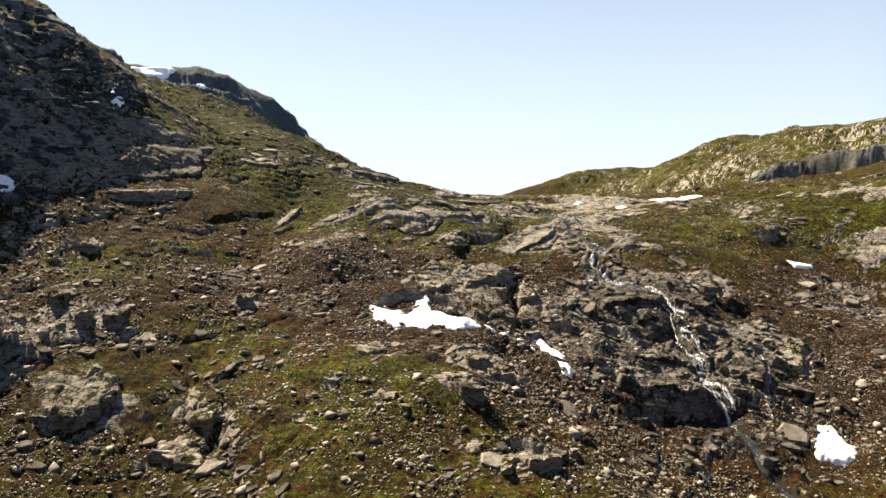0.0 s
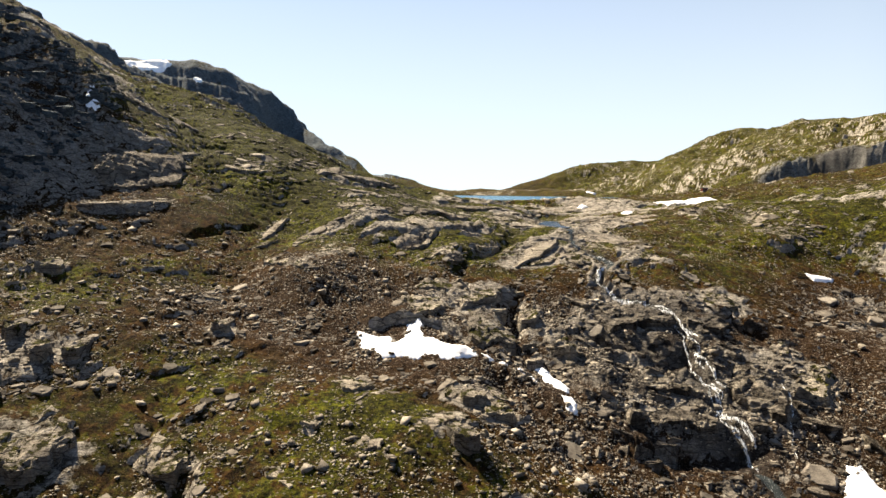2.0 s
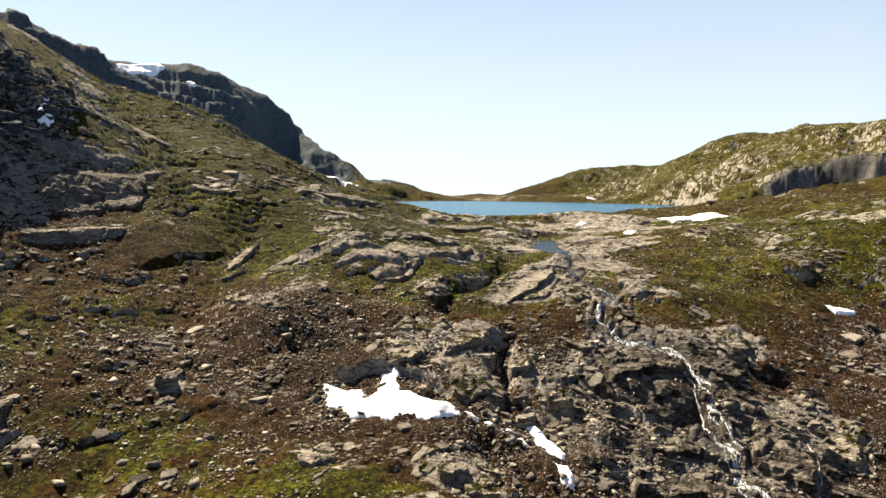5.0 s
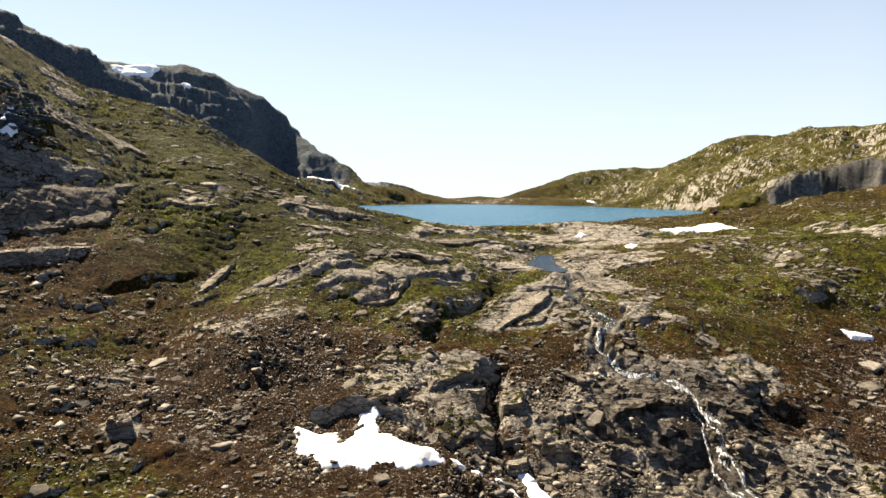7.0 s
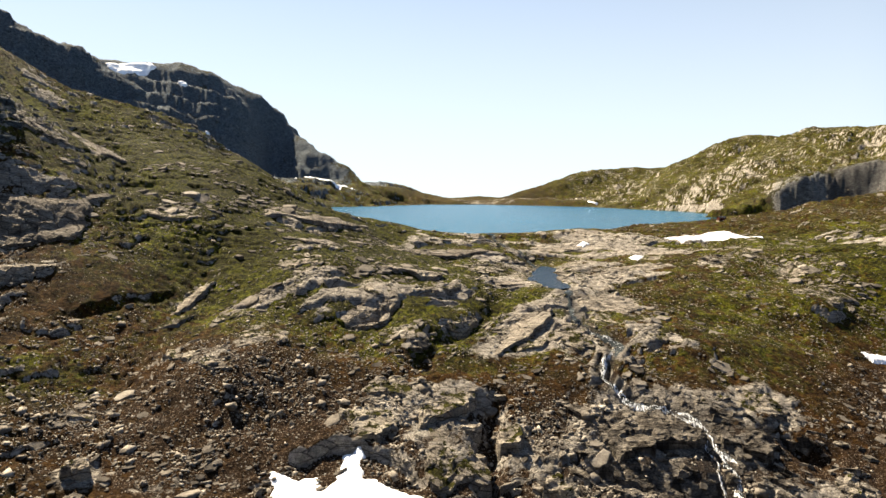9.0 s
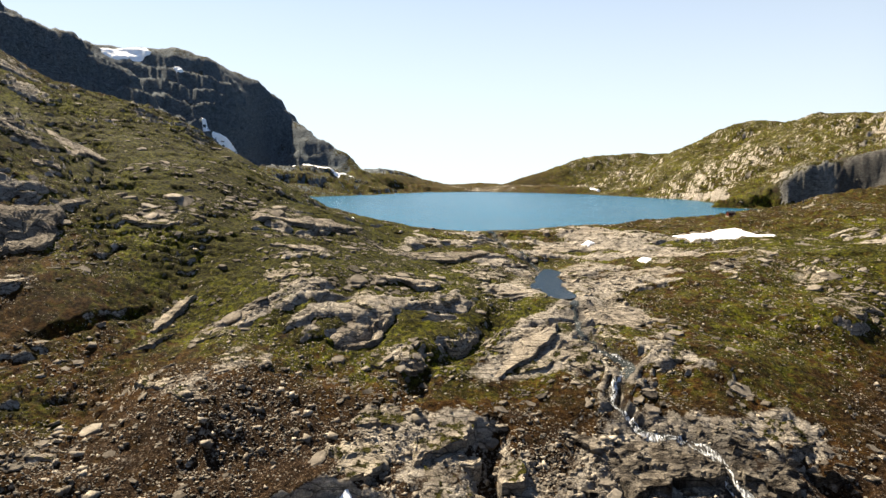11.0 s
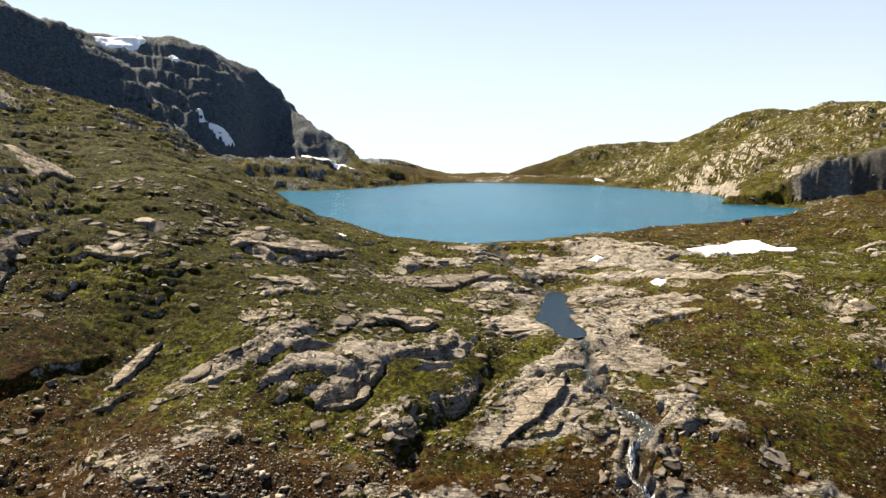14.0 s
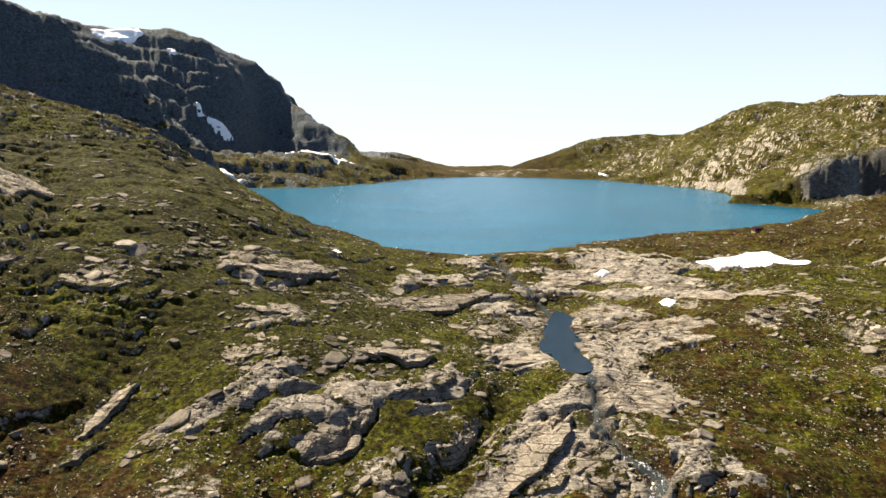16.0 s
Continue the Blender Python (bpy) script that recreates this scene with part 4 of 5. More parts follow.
def outcrop(x, y, length, width, turn, proud, seed):
    """A bed of rock that lies in the slope: its back runs into the turf, its front breaks off in a face with joints."""
    if y > 172:      # the beds above the step are planed off by the ice
        length, width, proud = 1.1 * length, 1.12 * width, 0.55 * proud
    rng = np.random.default_rng(seed)
    boulder = length < 6.6 and proud > 2.2
    nu, nv = int(np.clip(length / 0.42, 9, 60)), int(np.clip(width / 0.42, 8, 44))
    u, v = np.meshgrid(np.linspace(-1, 1, nu), np.linspace(-1, 1, nv))
    edge = 1 - np.maximum(np.abs(u), np.abs(v))
    # a rounded, uneven outline
    k = rng.uniform(0.2, 0.5)
    a, b = u * np.sqrt(1 - k * v * v), v * np.sqrt(1 - k * u * u)
    way = np.arctan2(b, a)
    wave = 1 + 0.13 * np.sin(2 * way + rng.uniform(0, 6)) + 0.11 * np.sin(3 * way + rng.uniform(0, 6)) + 0.08 * np.sin(5 * way + rng.uniform(0, 6)) + 0.06 * np.sin(9 * way + rng.uniform(0, 6))
    lx, ly = a * wave * length / 2, b * wave * width / 2
    c, s = math.cos(radians(turn)), math.sin(radians(turn))
    px, py = x + lx * c - ly * s, y + lx * s + ly * c
    jag = min(0.5, 0.07 * length)
    lx, ly = lx + jag * (1.2 * rough(px, py, 3.2, 3, seed + 1) + 0.7 * blocks(px, py, 1.7, seed + 2)), ly + jag * (rough(px, py, 3.2, 3, seed + 3) + 0.6 * blocks(px, py, 1.7, seed + 4))
    px, py = x + lx * c - ly * s, y + lx * s + ly * c
    g = height(px, py)
    mid = float(np.mean(g))
    fall_x, fall_y = np.polyfit(px.ravel() - x, g.ravel(), 1)[0], np.polyfit(py.ravel() - y, g.ravel(), 1)[0]
    keep = 0.35 if boulder else 0.92 if y > 172 else 0.78
    top = mid + keep * (fall_x * (px - x) + fall_y * (py - y)) + (0.55 if boulder else 0.26) * proud
    top = top + 0.08 * proud * rough(px, py, 6, 4, seed) + (0.05 * proud * rng.normal() * lx + 0.05 * proud * rng.normal() * ly) / max(width, 2)
    top = top + (0.06 + 0.09 * proud) * blocks((0.87 * px + 0.5 * py) / 2, 0.87 * py - 0.5 * px, 1.9, seed)
    if y > 172 and not boulder:
        top = np.minimum(top, g + 0.8 + 0.5 * proud)
    # steps of the bedding and open joints
    layer = top * 0.9 + 0.35 * lx / length + 0.5 * rough(px, py, 4, 2, seed + 5)
    top = top + 0.25 * (steps(layer / 0.8, 0.6) - layer / 0.8) * 0.8
    for _ in range(2 + int(length / 5)):
        t = rng.uniform(0, np.pi)
        q = lx * math.cos(t) + ly * math.sin(t) + 0.25 * rough(px, py, 2, 2, seed + 9) - rng.uniform(-0.4, 0.4) * length
        top = top - 0.35 * np.exp(-(q / 0.16) ** 2)
    rim = np.where(v < 0, 0.06, 0.5 * (1 - 0.5 * boulder)) + 0.12 * (np.abs(u) > np.abs(v))
    z = g - 0.35 + (np.maximum(top, g - 0.3) + 0.35 - g) * smooth(-0.01, rim, edge)
    z = np.where(edge < 1e-6, g - 1.2, z)
    lx, ly = np.where(edge < 1e-6, lx * 0.95, lx), np.where(edge < 1e-6, ly * 0.95, ly)
    px, py = lx * c - ly * s, lx * s + ly * c
    base = float(g.min()) - 0.2
    verts = np.stack([px, py, z - base], -1).reshape(-1, 3)
    i = (np.arange(nv - 1)[:, None] * nu + np.arange(nu - 1)[None]).ravel()
    faces = np.stack([i, i + 1, i + nu + 1, i + nu], -1)
    ob = mesh_object("boulder" if boulder else "rock_slab", verts.tolist(), faces.tolist(), WET_ROCK if y < 176 and float(near_line(np.array([x]), np.array([y]), STREAM[13:24])[0][0]) < 13 else ROCK if length > 16 and y > 172 else SLAB_ROCK)
    ob.location = (x, y, base)
    if boulder:
        return tagged(ob, "angular grey gneiss boulder with a shaded face in the slope", "boulder", "large boulders on the fell")
    if proud > 2.4:
        return tagged(ob, "jointed grey rock ledge with a dark broken face", "rock ledge", "rock ledges on the fell")
    return tagged(ob, "pale smooth gneiss slab bedded in the turf" if y > 172 else "cracked brown-grey gneiss slab among scree", "rock slab", "rock slabs on the fell")


for i, bed in enumerate(BEDS):
    outcrop(*bed, 1000 + i)


def plate(seed, sides=6):
    """A broken slab: an uneven prism with a worn rim and a slightly domed, split top."""
    rng = np.random.default_rng(seed)
    way = np.sort((np.arange(sides) + rng.uniform(-0.33, 0.33, sides)) * 2 * np.pi / sides)
    out = rng.uniform(0.78, 1.1, sides)
    wide, thick = rng.uniform(0.45, 0.8), rng.uniform(0.3, 0.55)
    ring = np.stack([np.cos(way) * out, np.sin(way) * out * wide], -1)
    v = [(*(p * 1.04), -thick * 1.6) for p in ring] + [(*p, thick * rng.uniform(0.25, 0.5)) for p in ring] + [(*(p * rng.uniform(0.78, 0.9)), thick * rng.uniform(0.45, 0.62)) for p in ring]
    f = []
    for k in range(2):
        f += [(k * sides + i, k * sides + (i + 1) % sides, (k + 1) * sides + (i + 1) % sides, (k + 1) * sides + i) for i in range(sides)]
    top = [2 * sides + i for i in range(sides)]
    f += [tuple(top[:4]), tuple([top[0]] + top[3:])]
    return np.array(v), f


def slab_share(x, y):
    """Slabs break out in streaks along the bedding."""
    g, r, w = cover(x, y)
    t = np.where(x < 40, radians(28), radians(-8))
    a, b = x * np.cos(t) + y * np.sin(t), y * np.cos(t) - x * np.sin(t)
    streak = rough(a / 2.8, b, 7, 3, 61, 0.6)
    share = np.clip(0.05 + 0.5 * (near_line(x, y, POND + POND[:1])[0] < 1.6) - 0.12 * blob(x, y, -75, 275, 65, 70) + 0.6 * streak + 0.7 * (r - 0.12), 0.012, 1) * (1 - 0.8 * w) * (1 - 0.8 * blob(x, y, 92, 216, 22, 26))
    d, _ = near_line(x, y, STREAM)
    return share * ~inside(x, y, LAKE) * ~inside(x, y, POND) * (d > 1.3)


def place_slabs(count, box, sizes, seed, bend=2.2):
    """Places, sizes and turns of slabs that lie a little flatter than the slope, so that their fronts stand out."""
    rng = np.random.default_rng(seed)
    x, y = rng.uniform(box[0], box[1], count * 12), rng.uniform(box[2], box[3], count * 12)
    keep = rng.uniform(0, 1, len(x)) < slab_share(x, y)
    x, y = x[keep][:count], y[keep][:count]
    n = len(x)
    size = np.clip(sizes[0] * (1 + 0.8 * rng.pareto(bend, n)), sizes[0], sizes[1])
    e = 0.6 * size + 0.4
    sx, sy = (height(x + e, y) - height(x - e, y)) / (2 * e), (height(x, y + e) - height(x, y - e)) / (2 * e)
    sx, sy = np.clip(0.85 * sx, -0.8, 0.8) + rng.normal(0, 0.13, n) + 0.05, np.clip(0.8 * sy, -0.6, 0.8) + rng.normal(0, 0.13, n)
    turn = np.where(x < 40, radians(28), radians(-8)) + rng.normal(0, 0.5, n) + np.pi * (rng.uniform(0, 1, n) < 0.5)
    up = np.stack([-sx, -sy, 0 * sx + 1], -1)
    up /= np.linalg.norm(up, axis=1)[:, None]
    ax = np.stack([np.cos(turn), np.sin(turn), 0 * turn], -1)
    ax -= up * (ax * up).sum(1)[:, None]
    ax /= np.linalg.norm(ax, axis=1)[:, None]
    R = np.stack([ax, np.cross(up, ax), up], -1)
    return x, y, height(x, y) - rng.uniform(0.02, 0.16, n) * size, size, R


def build_slabs():
    kinds = [plate(700 + k, 5 + k % 3) for k in range(12)]
    slabs = []
    x, y, z, size, R = place_slabs(270, (-112, 116, 98, 320), (1.0, 2.3), 41, 3.0)
    for i in range(len(x)):
        m = Matrix.Translation((x[i], y[i], z[i])) @ Matrix(R[i].tolist()).to_4x4() @ Matrix.Diagonal((size[i], size[i], size[i] * 0.8, 1))
        if i < 12:
            v, f = kinds[i]
            slabs.append(tagged(mesh_object("rock_slab", v.tolist(), f, PLATE), "broken angular gneiss slab lying half sunk in the turf", "rock slab", "loose slabs on the fell"))
            slabs[-1].matrix_basis = m
        else:
            copy_thing(slabs[i % 12], m)
    for label, count, box, sizes, seed in (("broken pale slabs and blocks among turf and scree", 9500, (-125, 122, 92, 265), (0.3, 1.5), 42), ("pale slabs and blocks in the turf by the lake", 3600, (-170, 210, 230, 440), (0.38, 1.9), 43),
                                           ("grey blocks and slabs strewn on the far slopes", 1800, (150, 420, 420, 900), (0.5, 2.0), 44), ("dark blocks fallen below the mountain wall", 1800, (-260, -60, 480, 900), (0.6, 2.6), 45)):
        x, y, z, size, R = place_slabs(count, box, sizes, seed)
        verts, faces, base = [], [], 0
        for k, (v, f) in enumerate(kinds):
            pick = np.arange(len(x)) % 12 == k
            p = np.einsum("nij,vj->nvi", R[pick], v) * size[pick][:, None, None] + np.stack([x, y, z], -1)[pick][:, None]
            verts += p.reshape(-1, 3).tolist()
            for j in range(int(pick.sum())):
                faces += [tuple(q + base + j * len(v) for q in face) for face in f]
            base += int(pick.sum()) * len(v)
        tagged(mesh_object("rubble", verts, faces, PLATE), label, "rubble", kind="stuff")


build_slabs()

def ledge_blocks(count, box, sizes, steep, mat, label, kinds, seed, dip=-4):
    """Jointed blocks that stand out of a steep wall, their tops along the bedding, their long sides along the wall."""
    rng = np.random.default_rng(seed)
    x, y = rng.uniform(box[0], box[1], 25 * count), rng.uniform(box[2], box[3], 25 * count)
    e = 1.5
    sx, sy = (lie(x + e, y) - lie(x - e, y)) / (2 * e), (lie(x, y + e) - lie(x, y - e)) / (2 * e)
    h = height(x, y)
    hx, hy = (height(x + e, y) - h) / e, (height(x, y + e) - h) / e
    d, _ = near_line(x, y, STREAM)
    keep = (0.5 * np.hypot(hx, hy) + 0.5 * np.hypot(sx, sy) > steep) & (d > 1.6)
    x, y, h, sx, sy = [v[keep][:count] for v in (x, y, h, sx, sy)]
    made, kind = [], [plate(seed * 10 + i, 5 + i % 3) for i in range(9)]
    verts, faces = [], []
    for i in range(len(x)):
        size = float(np.clip(sizes[0] * (1 + 0.7 * rng.pareto(2.2)), *sizes))
        turn = math.degrees(math.atan2(sx[i], -sy[i])) + rng.normal(0, 18)
        m = pose(x[i], y[i], h[i] - 0.22 * size, rng.normal(0, 7), rng.normal(dip, 7), turn) @ Matrix.Diagonal((size, size * rng.uniform(0.8, 1.2), size * rng.uniform(0.8, 1.4), 1))
        v, f = kind[i % 9]
        if not kinds:
            faces += [tuple(q + len(verts) for q in face) for face in f]
            verts += [(m @ Vector(p))[:] for p in v.tolist()]
        elif i < 9:
            made.append(tagged(mesh_object("rock_ledge", v.tolist(), f, mat), label, "rock ledge", kinds))
            made[-1].matrix_basis = m
        else:
            copy_thing(made[i % 9], m)
    if not kinds:
        tagged(mesh_object("crag_rock", verts, faces, mat), label, "rock", kind="stuff")


ledge_blocks(1000, (-175, -98, 150, 275), (1.1, 3.6), 0.8, SHADE_TINTED, "dark jointed blocks standing out of the crag", "", 51)
ledge_blocks(260, (-125, -50, 98, 135), (0.7, 2.0), 0.8, ROCK, "jointed grey blocks of the near rock wall", "", 52)
ledge_blocks(230, (30, 84, 126, 176), (0.8, 2.6), 0.4, WET_ROCK, "black wet block of the waterfall cliff", "blocks of the waterfall cliff", 53, -20)
ledge_blocks(350, (24, 88, 124, 180), (0.5, 1.5), 0.35, ROCK, "pale angular blocks and plates about the falls", "", 57, -20)
ledge_blocks(30, (90, 122, 198, 236), (0.6, 1.6), 0.45, ROCK, "cracked grey block in a hollow of the slope", "blocks in the hollow", 54)
ledge_blocks(40, (0, 34, 126, 215), (0.7, 2.0), 0.6, ROCK, "jointed block of a broken ledge", "blocks of the ledges", 55)
ledge_blocks(260, (-150, -30, 225, 345), (0.6, 1.9), 0.5, ROCK, "grey blocks of the low ledges on the green slope", "", 56)
ledge_blocks(300, (-320, -95, 600, 930), (1.4, 4.0), 0.9, SHADE_TINTED, "dark blocks on the benches of the far mountain wall", "", 58, 3)

# ---- snow ----
def make_snow():
    m, nt, b = material("old_snow", 0.6)
    co = place(nt)
    dirt = ramp(nt, noise_node(nt, co, 0.9, 6, 0.7), [(0.25, (0.62, 0.60, 0.57)), (0.42, (0.86, 0.87, 0.88)), (0.7, (0.93, 0.94, 0.95))])
    nt.links.new(dirt, b.inputs["Base Color"])
    bump(nt, b, noise_node(nt, co, 1.2, 4, 0.6), 0.5, 0.15)
    return m


SNOW = make_snow()


def snow(pts, thick=0.5, label="white patch of old snow lying among rocks"):
    """A patch with a ragged, melted-out edge that rounds over on the stones below it."""
    p = np.array(pts, float)
    size = math.sqrt(np.ptp(p[:, 0]) * np.ptp(p[:, 1]))
    gap = float(np.clip(size / 55, 0.1, 1.2))
    xs, ys = np.arange(p[:, 0].min() - 2 * gap, p[:, 0].max() + 2 * gap, gap), np.arange(p[:, 1].min() - 2 * gap, p[:, 1].max() + 2 * gap, gap)
    x, y = np.meshgrid(xs, ys)
    bite = min(0.05 * size, 0.6)
    qx, qy = x + bite * rough(x, y, 5 * bite, 3, 71, 0.6), y + bite * rough(x, y, 5 * bite, 3, 72, 0.6)
    d, _ = near_line(qx, qy, pts + pts[:1])
    d = np.where(inside(qx, qy, pts), d, -d)
    wide = min(3.0, 0.4 * size + 0.3)
    z = height(x, y) * 0.25 + 0.75 * sum(height(x + wide * u, y + wide * v) for u, v in ((0.5, 0), (-0.5, 0), (0, 0.5), (0, -0.5), (0.2, 0.3))) / 5
    z = z + thick * (smooth(-0.3 * gap, 0.12 * size + 0.3, d) ** 0.6 - 0.12) + 0.12 * thick * rough(x, y, 0.25 * size, 2, 73)
    z = np.where(d < 0, z - 0.5 * thick - 0.15, z)
    keep = d > -1.2 * gap
    cell = keep[:-1, :-1] & keep[1:, :-1] & keep[:-1, 1:] & keep[1:, 1:]
    ny, nx = x.shape
    i = (np.arange(ny - 1)[:, None] * nx + np.arange(nx - 1)[None])[cell]
    quads = np.stack([i, i + 1, i + nx + 1, i + nx], -1)
    used, quads = np.unique(quads, return_inverse=True)
    cx, cy, low = float(p[:, 0].mean()), float(p[:, 1].mean()), float(z.ravel()[used].min())
    verts = np.stack([x - cx, y - cy, z - low], -1).reshape(-1, 3)[used]
    ob = mesh_object("snow_patch", verts.tolist(), quads.reshape(-1, 4).tolist(), SNOW, shade=True)
    ob.location = (cx, cy, low)
    return tagged(ob, label, "snow patch", "snow patches")


snow([(-16.1, 151), (-9.4, 151.5), (-8.6, 148.4), (-6.2, 149.7), (-6.6, 156.4), (-3.3, 157.2), (-2.4, 151.9), (2.7, 150.7), (6.9, 148.3), (8.8, 146.5), (2.6, 144.2), (-3.7, 142.7), (-10, 142.5), (-14.2, 144.8)], 0.8, "large ragged patch of old snow under a dark ledge")
snow([(20.6, 150.5), (22.6, 152), (24.2, 148), (26, 142), (25.2, 140), (23, 141.5), (21.4, 146)], 0.7, "long narrow strip of old snow in a gully")
snow([(24, 138.5), (26, 139), (27, 136.5), (26.2, 133.8), (24.6, 134.6)], 0.6)
for cx, cy, wide in ((10.6, 146.6, 1.5), (13.6, 145.6, 1.0), (17.4, 145.6, 1.3), (19.4, 144.2, 1.0)):
    snow([(cx - wide, cy + 0.5), (cx, cy + 0.8), (cx + wide, cy - 0.3), (cx + 0.3, cy - 0.9)], 0.45, "small melting remnant of snow between dark stones")
snow([(76.8, 135.5), (79.4, 135.3), (79.8, 132.2), (80.9, 129), (79.6, 126.8), (76.3, 126.1), (72.7, 126.9), (72.1, 129.7), (75.3, 132)], 0.9, "rounded patch of snow below the waterfall cliff")
snow([(105, 207.5), (109, 208.1), (113.5, 207.5), (113, 205.9), (107, 204.8)], 0.6)
snow([(95, 322), (106.6, 330), (121.4, 332), (126, 329.3), (128, 323.2), (134.7, 319.2), (131.4, 316.3), (121.7, 315.5), (112, 314.4), (99.7, 311.8), (97.3, 317.7)], 0.9, "broad white snow patch on the turf by the lake")
snow([(58.4, 308.2), (61.7, 310.7), (63.9, 308.1), (60.6, 305.6)], 0.5)
snow([(68.8, 272.6), (72.1, 275.9), (73.7, 272.7), (70.6, 268.8)], 0.5)
snow([(-22.1, 285.7), (-20.4, 287), (-17.8, 283.2), (-19.6, 280.4)], 0.5)
snow([(-103.3, 213.8), (-103.8, 220), (-100, 217.6), (-99, 212), (-100.7, 210.2)], 0.5, "grey shaded snow patch at the foot of a crag")
snow([(-107, 165), (-104.3, 167), (-102, 164.6), (-104.6, 162)], 0.5, "grey shaded snow patch at the foot of a crag")
FAR_SNOW = "streak of old snow on the dark far mountain"
snow([(-438, 962), (-406, 970), (-380, 970), (-370, 960), (-386, 951), (-412, 950), (-430, 954)], 3.2, "bright snowfield below the mountain's summit")
snow([(-400, 918), (-386, 917), (-366, 905), (-362, 902), (-372, 903), (-388, 911)], 2.8, FAR_SNOW)
snow([(-285, 893), (-271, 891), (-244, 900), (-249, 891), (-266, 884), (-279, 884)], 2.8, FAR_SNOW)
snow([(-257, 850), (-240, 858), (-218, 880), (-223, 866), (-240, 850)], 2.8, FAR_SNOW)
snow([(-207, 934), (-180, 922), (-150, 907), (-120, 909), (-100, 911), (-103, 904), (-150, 894), (-187, 906)], 2.4, FAR_SNOW)
snow([(-203, 727), (-189, 721), (-176, 722), (-180, 715), (-195, 712)], 3.0, FAR_SNOW)
snow([(-136, 952), (-114, 943), (-116, 940), (-131, 945)], 3.0, FAR_SNOW)
snow([(-337, 942), (-328, 943), (-319, 938), (-329, 935)], 3.6, FAR_SNOW)
snow([(210, 1018), (222, 1012), (226, 1020), (214, 1027)], 0.6, "small snow patch on the far shore")

# ---- the stream and its falls ----
def make_foam(name, froth):
    m, nt, b = material(name, 0.15)
    b.inputs["IOR"].default_value = 1.33
    g = nt.nodes.new("ShaderNodeNewGeometry")
    split = nt.nodes.new("ShaderNodeSeparateXYZ")
    nt.links.new(g.outputs["True Normal"], split.inputs[0])
    steep = ramp(nt, split.outputs[2], [(0.70, (1, 1, 1)), (0.97, (0, 0, 0))])
    strands = noise_node(nt, place(nt, (4.0, 0.7, 0.35)), 1.5, 5, 0.7)
    white = ramp(nt, calc(nt, "ADD", strands, calc(nt, "MULTIPLY", steep, froth)), [(0.60, (0, 0, 0)), (0.74, (1, 1, 1))])
    nt.links.new(mix(nt, white, (0.03, 0.035, 0.035), (0.82, 0.84, 0.85)), b.inputs["Base Color"])
    nt.links.new(calc(nt, "ADD", 0.12, calc(nt, "MULTIPLY", white, 0.5)), b.inputs["Roughness"])
    if froth > 0.1:      # a veil of thin streaks with gaps between them
        veil = noise_node(nt, place(nt, (5.0, 1.2, 0.22)), 1.6, 4, 0.6)
        nt.links.new(ramp(nt, veil, [(0.40, (0, 0, 0)), (0.52, (1, 1, 1))]), b.inputs["Alpha"])
    bump(nt, b, strands, 0.8, 0.15)
    return m


FOAM, BROOK = make_foam("falling_water", 0.2), make_foam("brook_water", 0.02)
POND_WATER = make_water("pond_water", (0.003, 0.012, 0.024), 1.3, 1.0)


def ribbon(pts, wide, label, name="stream"):
    p = np.array(pts, float)
    gap = np.r_[0, np.cumsum(np.hypot(*np.diff(p, axis=0).T))]
    at = np.arange(0, gap[-1], 0.5)
    x, y = np.interp(at, gap, p[:, 0]), np.interp(at, gap, p[:, 1])
    x, y = x + 0.9 * rough(at, at * 0, 5, 3, 5), y + 0.4 * rough(at, at * 0 + 9, 5, 3, 6)
    tx, ty = np.gradient(x), np.gradient(y)
    n = np.hypot(tx, ty) + 1e-6
    w = wide * (1 + 0.5 * rough(at, at * 0 + 3, 4, 3, 8)) * np.minimum(1, np.minimum(at, at[-1] - at) / 1.5 + 0.15)
    verts, faces = [], []
    for s, up in ((-1, -0.12), (-0.5, 0.0), (0, 0.05), (0.5, 0.0), (1, -0.12)):
        qx, qy = x - ty / n * s * w / 2, y + tx / n * s * w / 2
        verts += list(zip(qx, qy, height(qx, qy) + 0.12 + up))
    k = len(x)
    for r in range(4):
        faces += [(r * k + i, r * k + i + 1, (r + 1) * k + i + 1, (r + 1) * k + i) for i in range(k - 1)]
    ob = mesh_object(name, [tuple(map(float, v)) for v in verts], faces, BROOK if name == "stream" else FOAM, shade=True)
    return tagged(ob, label, "stream" if name == "stream" else "waterfall", kind="structure" if name == "stream" else "")


ribbon(STREAM[:5], 1.1, "shallow stream that leaves the lake over rock")
ribbon(STREAM[6:13], 1.5, "stream running between slabs")
ribbon(STREAM[10:16], 1.2, "small white cascade over dark rock", "cascade")
fall = STREAM[15:23]
ribbon(fall, 0.45, "thin white waterfall down a dark cliff", "waterfall")
strand_dice = np.random.default_rng(12)
for k in range(15):
    first = strand_dice.uniform(0, 5.4)
    side, drift = strand_dice.normal(0.5, 0.9), strand_dice.normal(0.25, 0.2)
    line = [(np.interp(first + q, range(8), [f[0] for f in fall]) + side + drift * q * 2 + 0.25 * strand_dice.normal(), np.interp(first + q, range(8), [f[1] for f in fall])) for q in np.arange(0, strand_dice.uniform(0.8, 1.8), 0.2)]
    ribbon(line, strand_dice.uniform(0.25, 0.7), "thin white strand of a waterfall down a dark cliff", "waterfall")
ribbon([(73, 152.4), (70.7, 143.6), (67.8, 136)], 0.22, "thin trickle down wet rock", "waterfall")
ribbon(STREAM[22:26], 2.0, "stream among boulders below the falls")
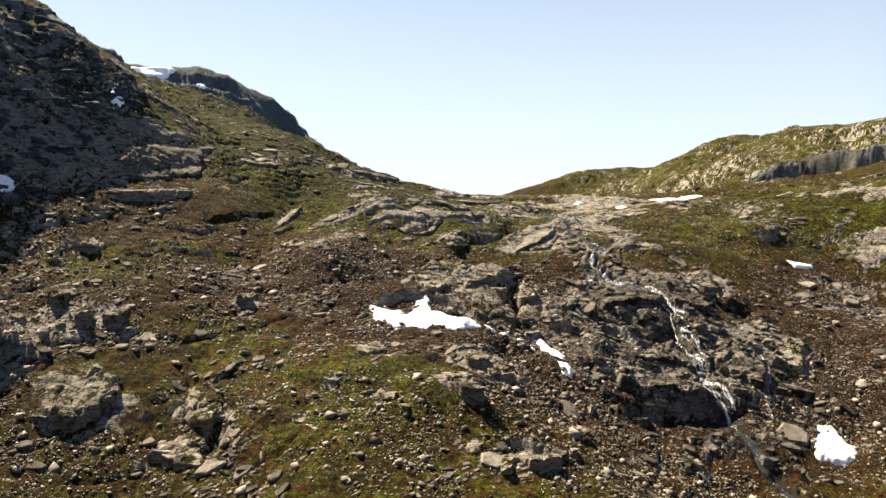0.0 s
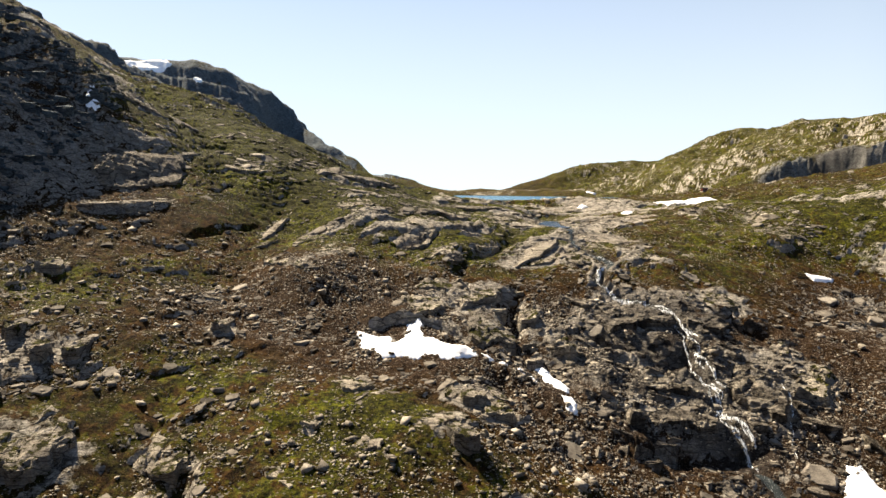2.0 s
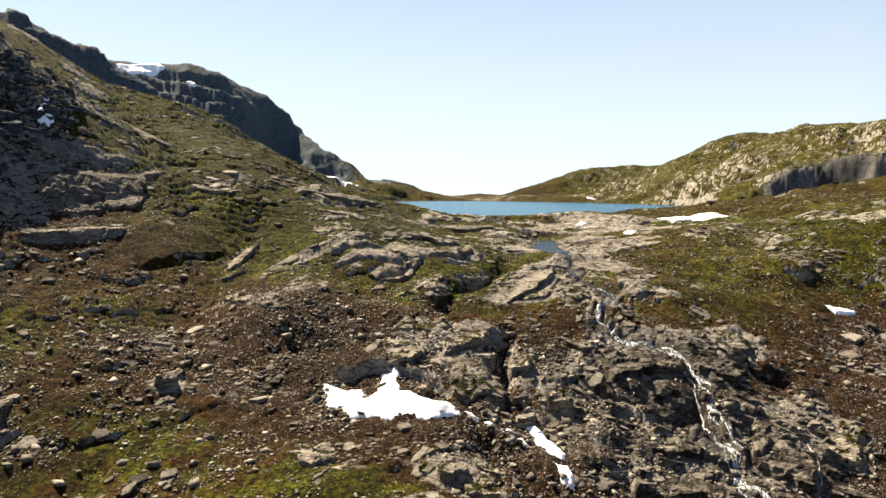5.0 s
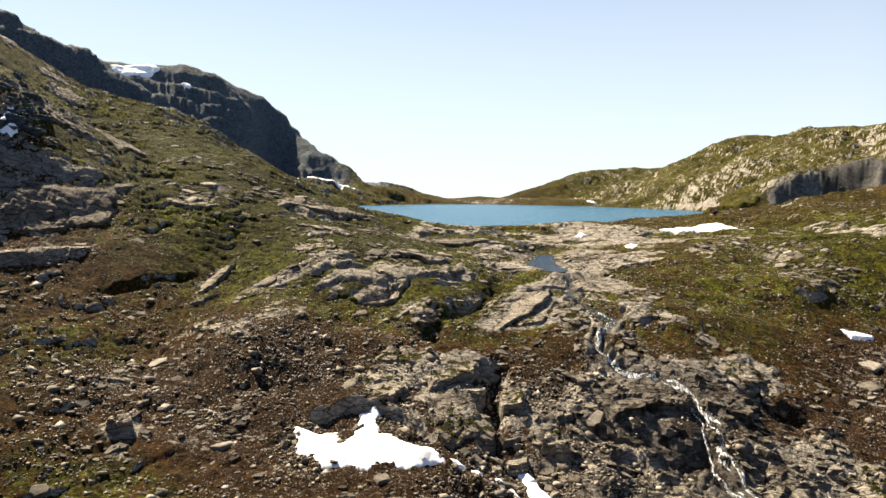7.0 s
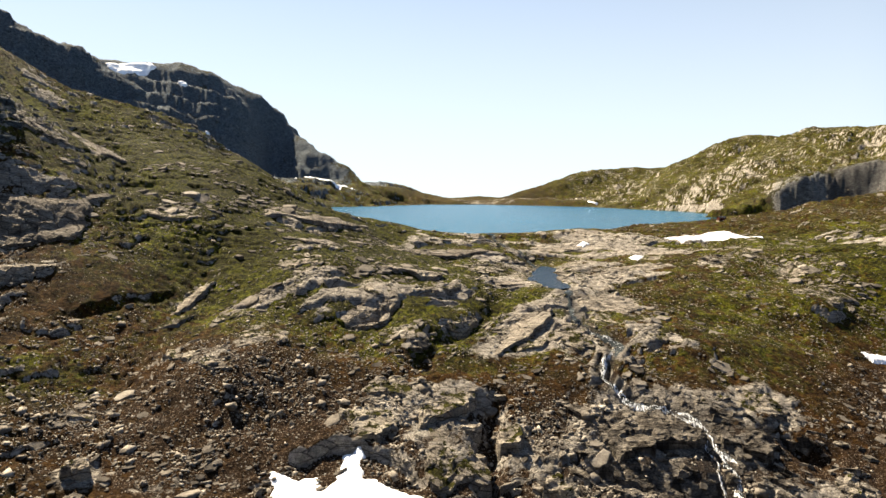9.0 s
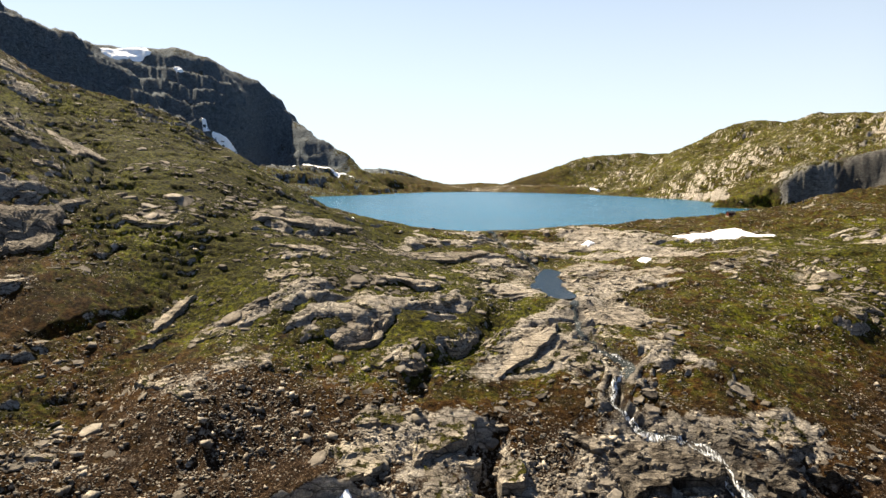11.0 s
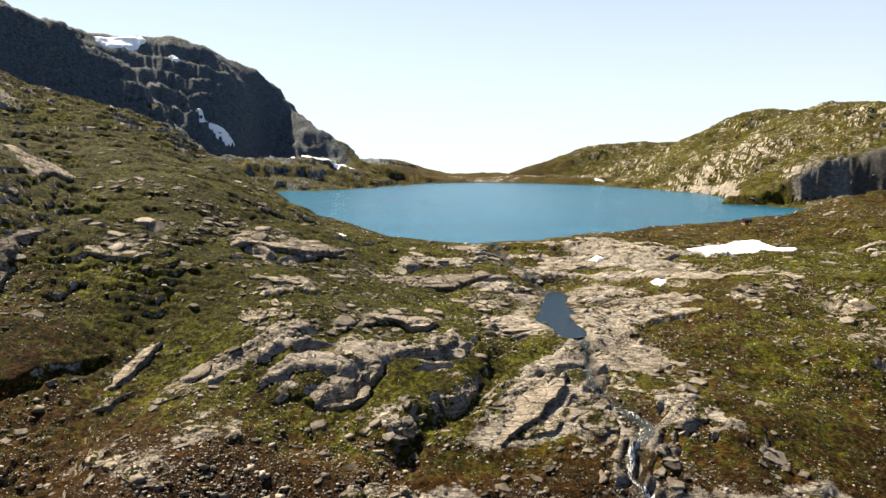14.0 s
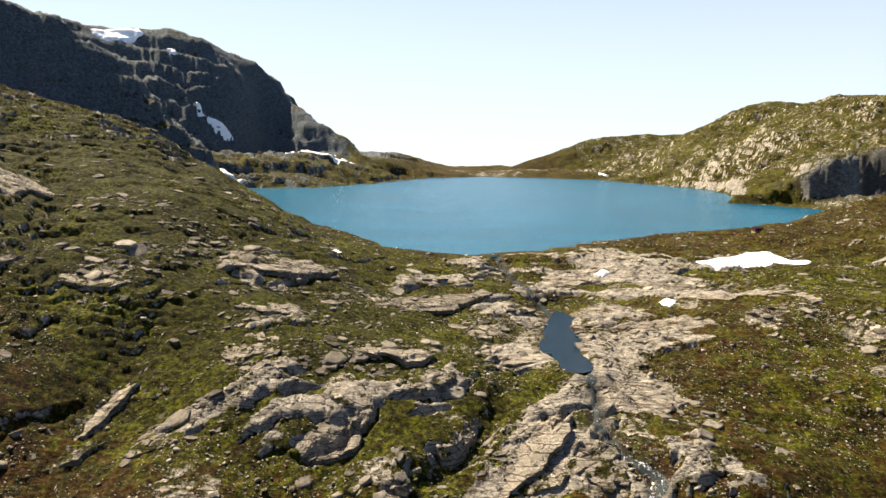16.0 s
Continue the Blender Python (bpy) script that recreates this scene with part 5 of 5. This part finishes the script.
pond = mesh_object("water", [(38.5 + (x - 38.5) * 1.06, 248 + (y - 248) * 1.02, POND_LEVEL) for x, y in POND], [tuple(range(len(POND)))], POND_WATER)
tagged(pond, "still dark-blue pool in the stream", "pool", kind="structure")

# ---- the hut ----
def plain(name, colour, rough_value=0.7):
    m, nt, b = material(name, rough_value)
    c = noise_node(nt, place(nt, (1, 1, 6)), 1.5, 4, 0.6)
    nt.links.new(ramp(nt, c, [(0.3, [v * 0.7 for v in colour]), (0.7, [v * 1.25 for v in colour])]), b.inputs["Base Color"])
    return m


def part(name, bm, mat, parent, label=""):
    me = bpy.data.meshes.new(name)
    bm.to_mesh(me)
    bm.free()
    me.materials.append(mat)
    ob = new(name, me)
    ob.parent = parent
    return tagged(ob, label)


def block(x0, x1, y0, y1, z0, z1, bevel=0.0):
    bm = bmesh.new()
    bmesh.ops.create_cube(bm, size=1, matrix=Matrix.Translation(((x0 + x1) / 2, (y0 + y1) / 2, (z0 + z1) / 2)) @ Matrix.Diagonal((x1 - x0, y1 - y0, z1 - z0, 1)))
    if bevel:
        bmesh.ops.bevel(bm, geom=bm.edges[:], offset=bevel, segments=1, affect="EDGES")
    return bm


def build_hut(x, y, turn):
    red, dark, trim = plain("red_boards", (0.07, 0.018, 0.012)), plain("dark_roofing", (0.03, 0.03, 0.032), 0.8), plain("white_trim", (0.5, 0.48, 0.44))
    z = float(np.max(height(np.array([x - 2, x + 2, x, x, x]), np.array([y - 1.3, y - 1.3, y + 1.3, y - 3, y - 6])))) - 1.0
    hut = tagged(new("hut"), "small red-brown wooden hut with a dark roof by the shore", "hut")
    hut.matrix_basis = pose(x, y, z, 0, 0, turn) @ Matrix.Scale(0.58, 4)
    part("foundation", block(-2.9, 2.9, -1.9, 1.9, -2.5, 0.6), ROCK, hut, "grey stone footing")
    for x0, x1, y0, y1 in ((-2.8, 2.8, -1.8, -1.68), (-2.8, 2.8, 1.68, 1.8), (-2.8, -2.68, -1.68, 1.68), (2.68, 2.8, -1.68, 1.68)):
        part("wall", block(x0, x1, y0, y1, 0.6, 2.9), red, hut)
    for side in (-2.74, 2.74):
        bm = bmesh.new()
        f = [bm.verts.new((side + e, q, w)) for e in (-0.06, 0.06) for q, w in ((-1.8, 2.9), (1.8, 2.9), (0, 4.0))]
        bm.faces.new(f[:3]), bm.faces.new(f[3:])
        for i in range(3):
            bm.faces.new((f[i], f[(i + 1) % 3], f[3 + (i + 1) % 3], f[3 + i]))
        part("gable", bm, red, hut)
    for s in (-1, 1):
        bm = block(-3.1, 3.1, -1.15, 1.15, -0.06, 0.06)
        bmesh.ops.transform(bm, matrix=pose(0, s * 1.04, 3.5, -s * 31.5), verts=bm.verts)
        part("roof", bm, dark, hut, "dark roofing felt")
    door = part("door", block(-0.45, 0.45, -1.84, -1.8, 0.62, 2.6), plain("door_boards", (0.08, 0.03, 0.02)), hut)
    part("door_handle", block(0.3, 0.36, -1.9, -1.84, 1.55, 1.68), trim, door)
    for cx in (-1.7, 1.7):
        w = part("window", block(cx - 0.45, cx + 0.45, -1.83, -1.8, 1.4, 2.3), trim, hut, "white window frame")
        part("pane", block(cx - 0.37, cx + 0.37, -1.845, -1.83, 1.48, 2.22), POND_WATER, w)
    part("chimney", block(0.9, 1.3, 0.1, 0.5, 3.4, 4.5, 0.02), ROCK, hut)
    return hut


build_hut(136, 366, 12)


# ---- loose boulders, one by one ----
def build_boulders():
    rng = np.random.default_rng(77)
    kinds = []
    for k in range(6):
        v, f = lump(300 + k, 0.75, 11)
        kinds.append(tagged(mesh_object("boulder", v.tolist(), f, ROCK), "angular loose grey boulder lying on the slope", "boulder", "loose boulders"))
    n = 0
    while n < 230:
        x, y = rng.uniform(-105, 110), rng.uniform(96, 255)
        if rng.uniform() > float(stone_share(np.array([x]), np.array([y]))[0]):
            continue
        size = min(0.55 + 0.3 * rng.pareto(2.5), 1.5)
        z = float(height(np.array([x]), np.array([y]))[0]) + 0.2 * size
        m = pose(x, y, z, rng.normal(0, 18), rng.normal(0, 18), rng.uniform(0, 360))
        ob = kinds[n % 6] if n < 6 else copy_thing(kinds[n % 6], m)
        ob.matrix_basis = m @ Matrix.Diagonal((size, size, size, 1))
        n += 1


build_boulders()
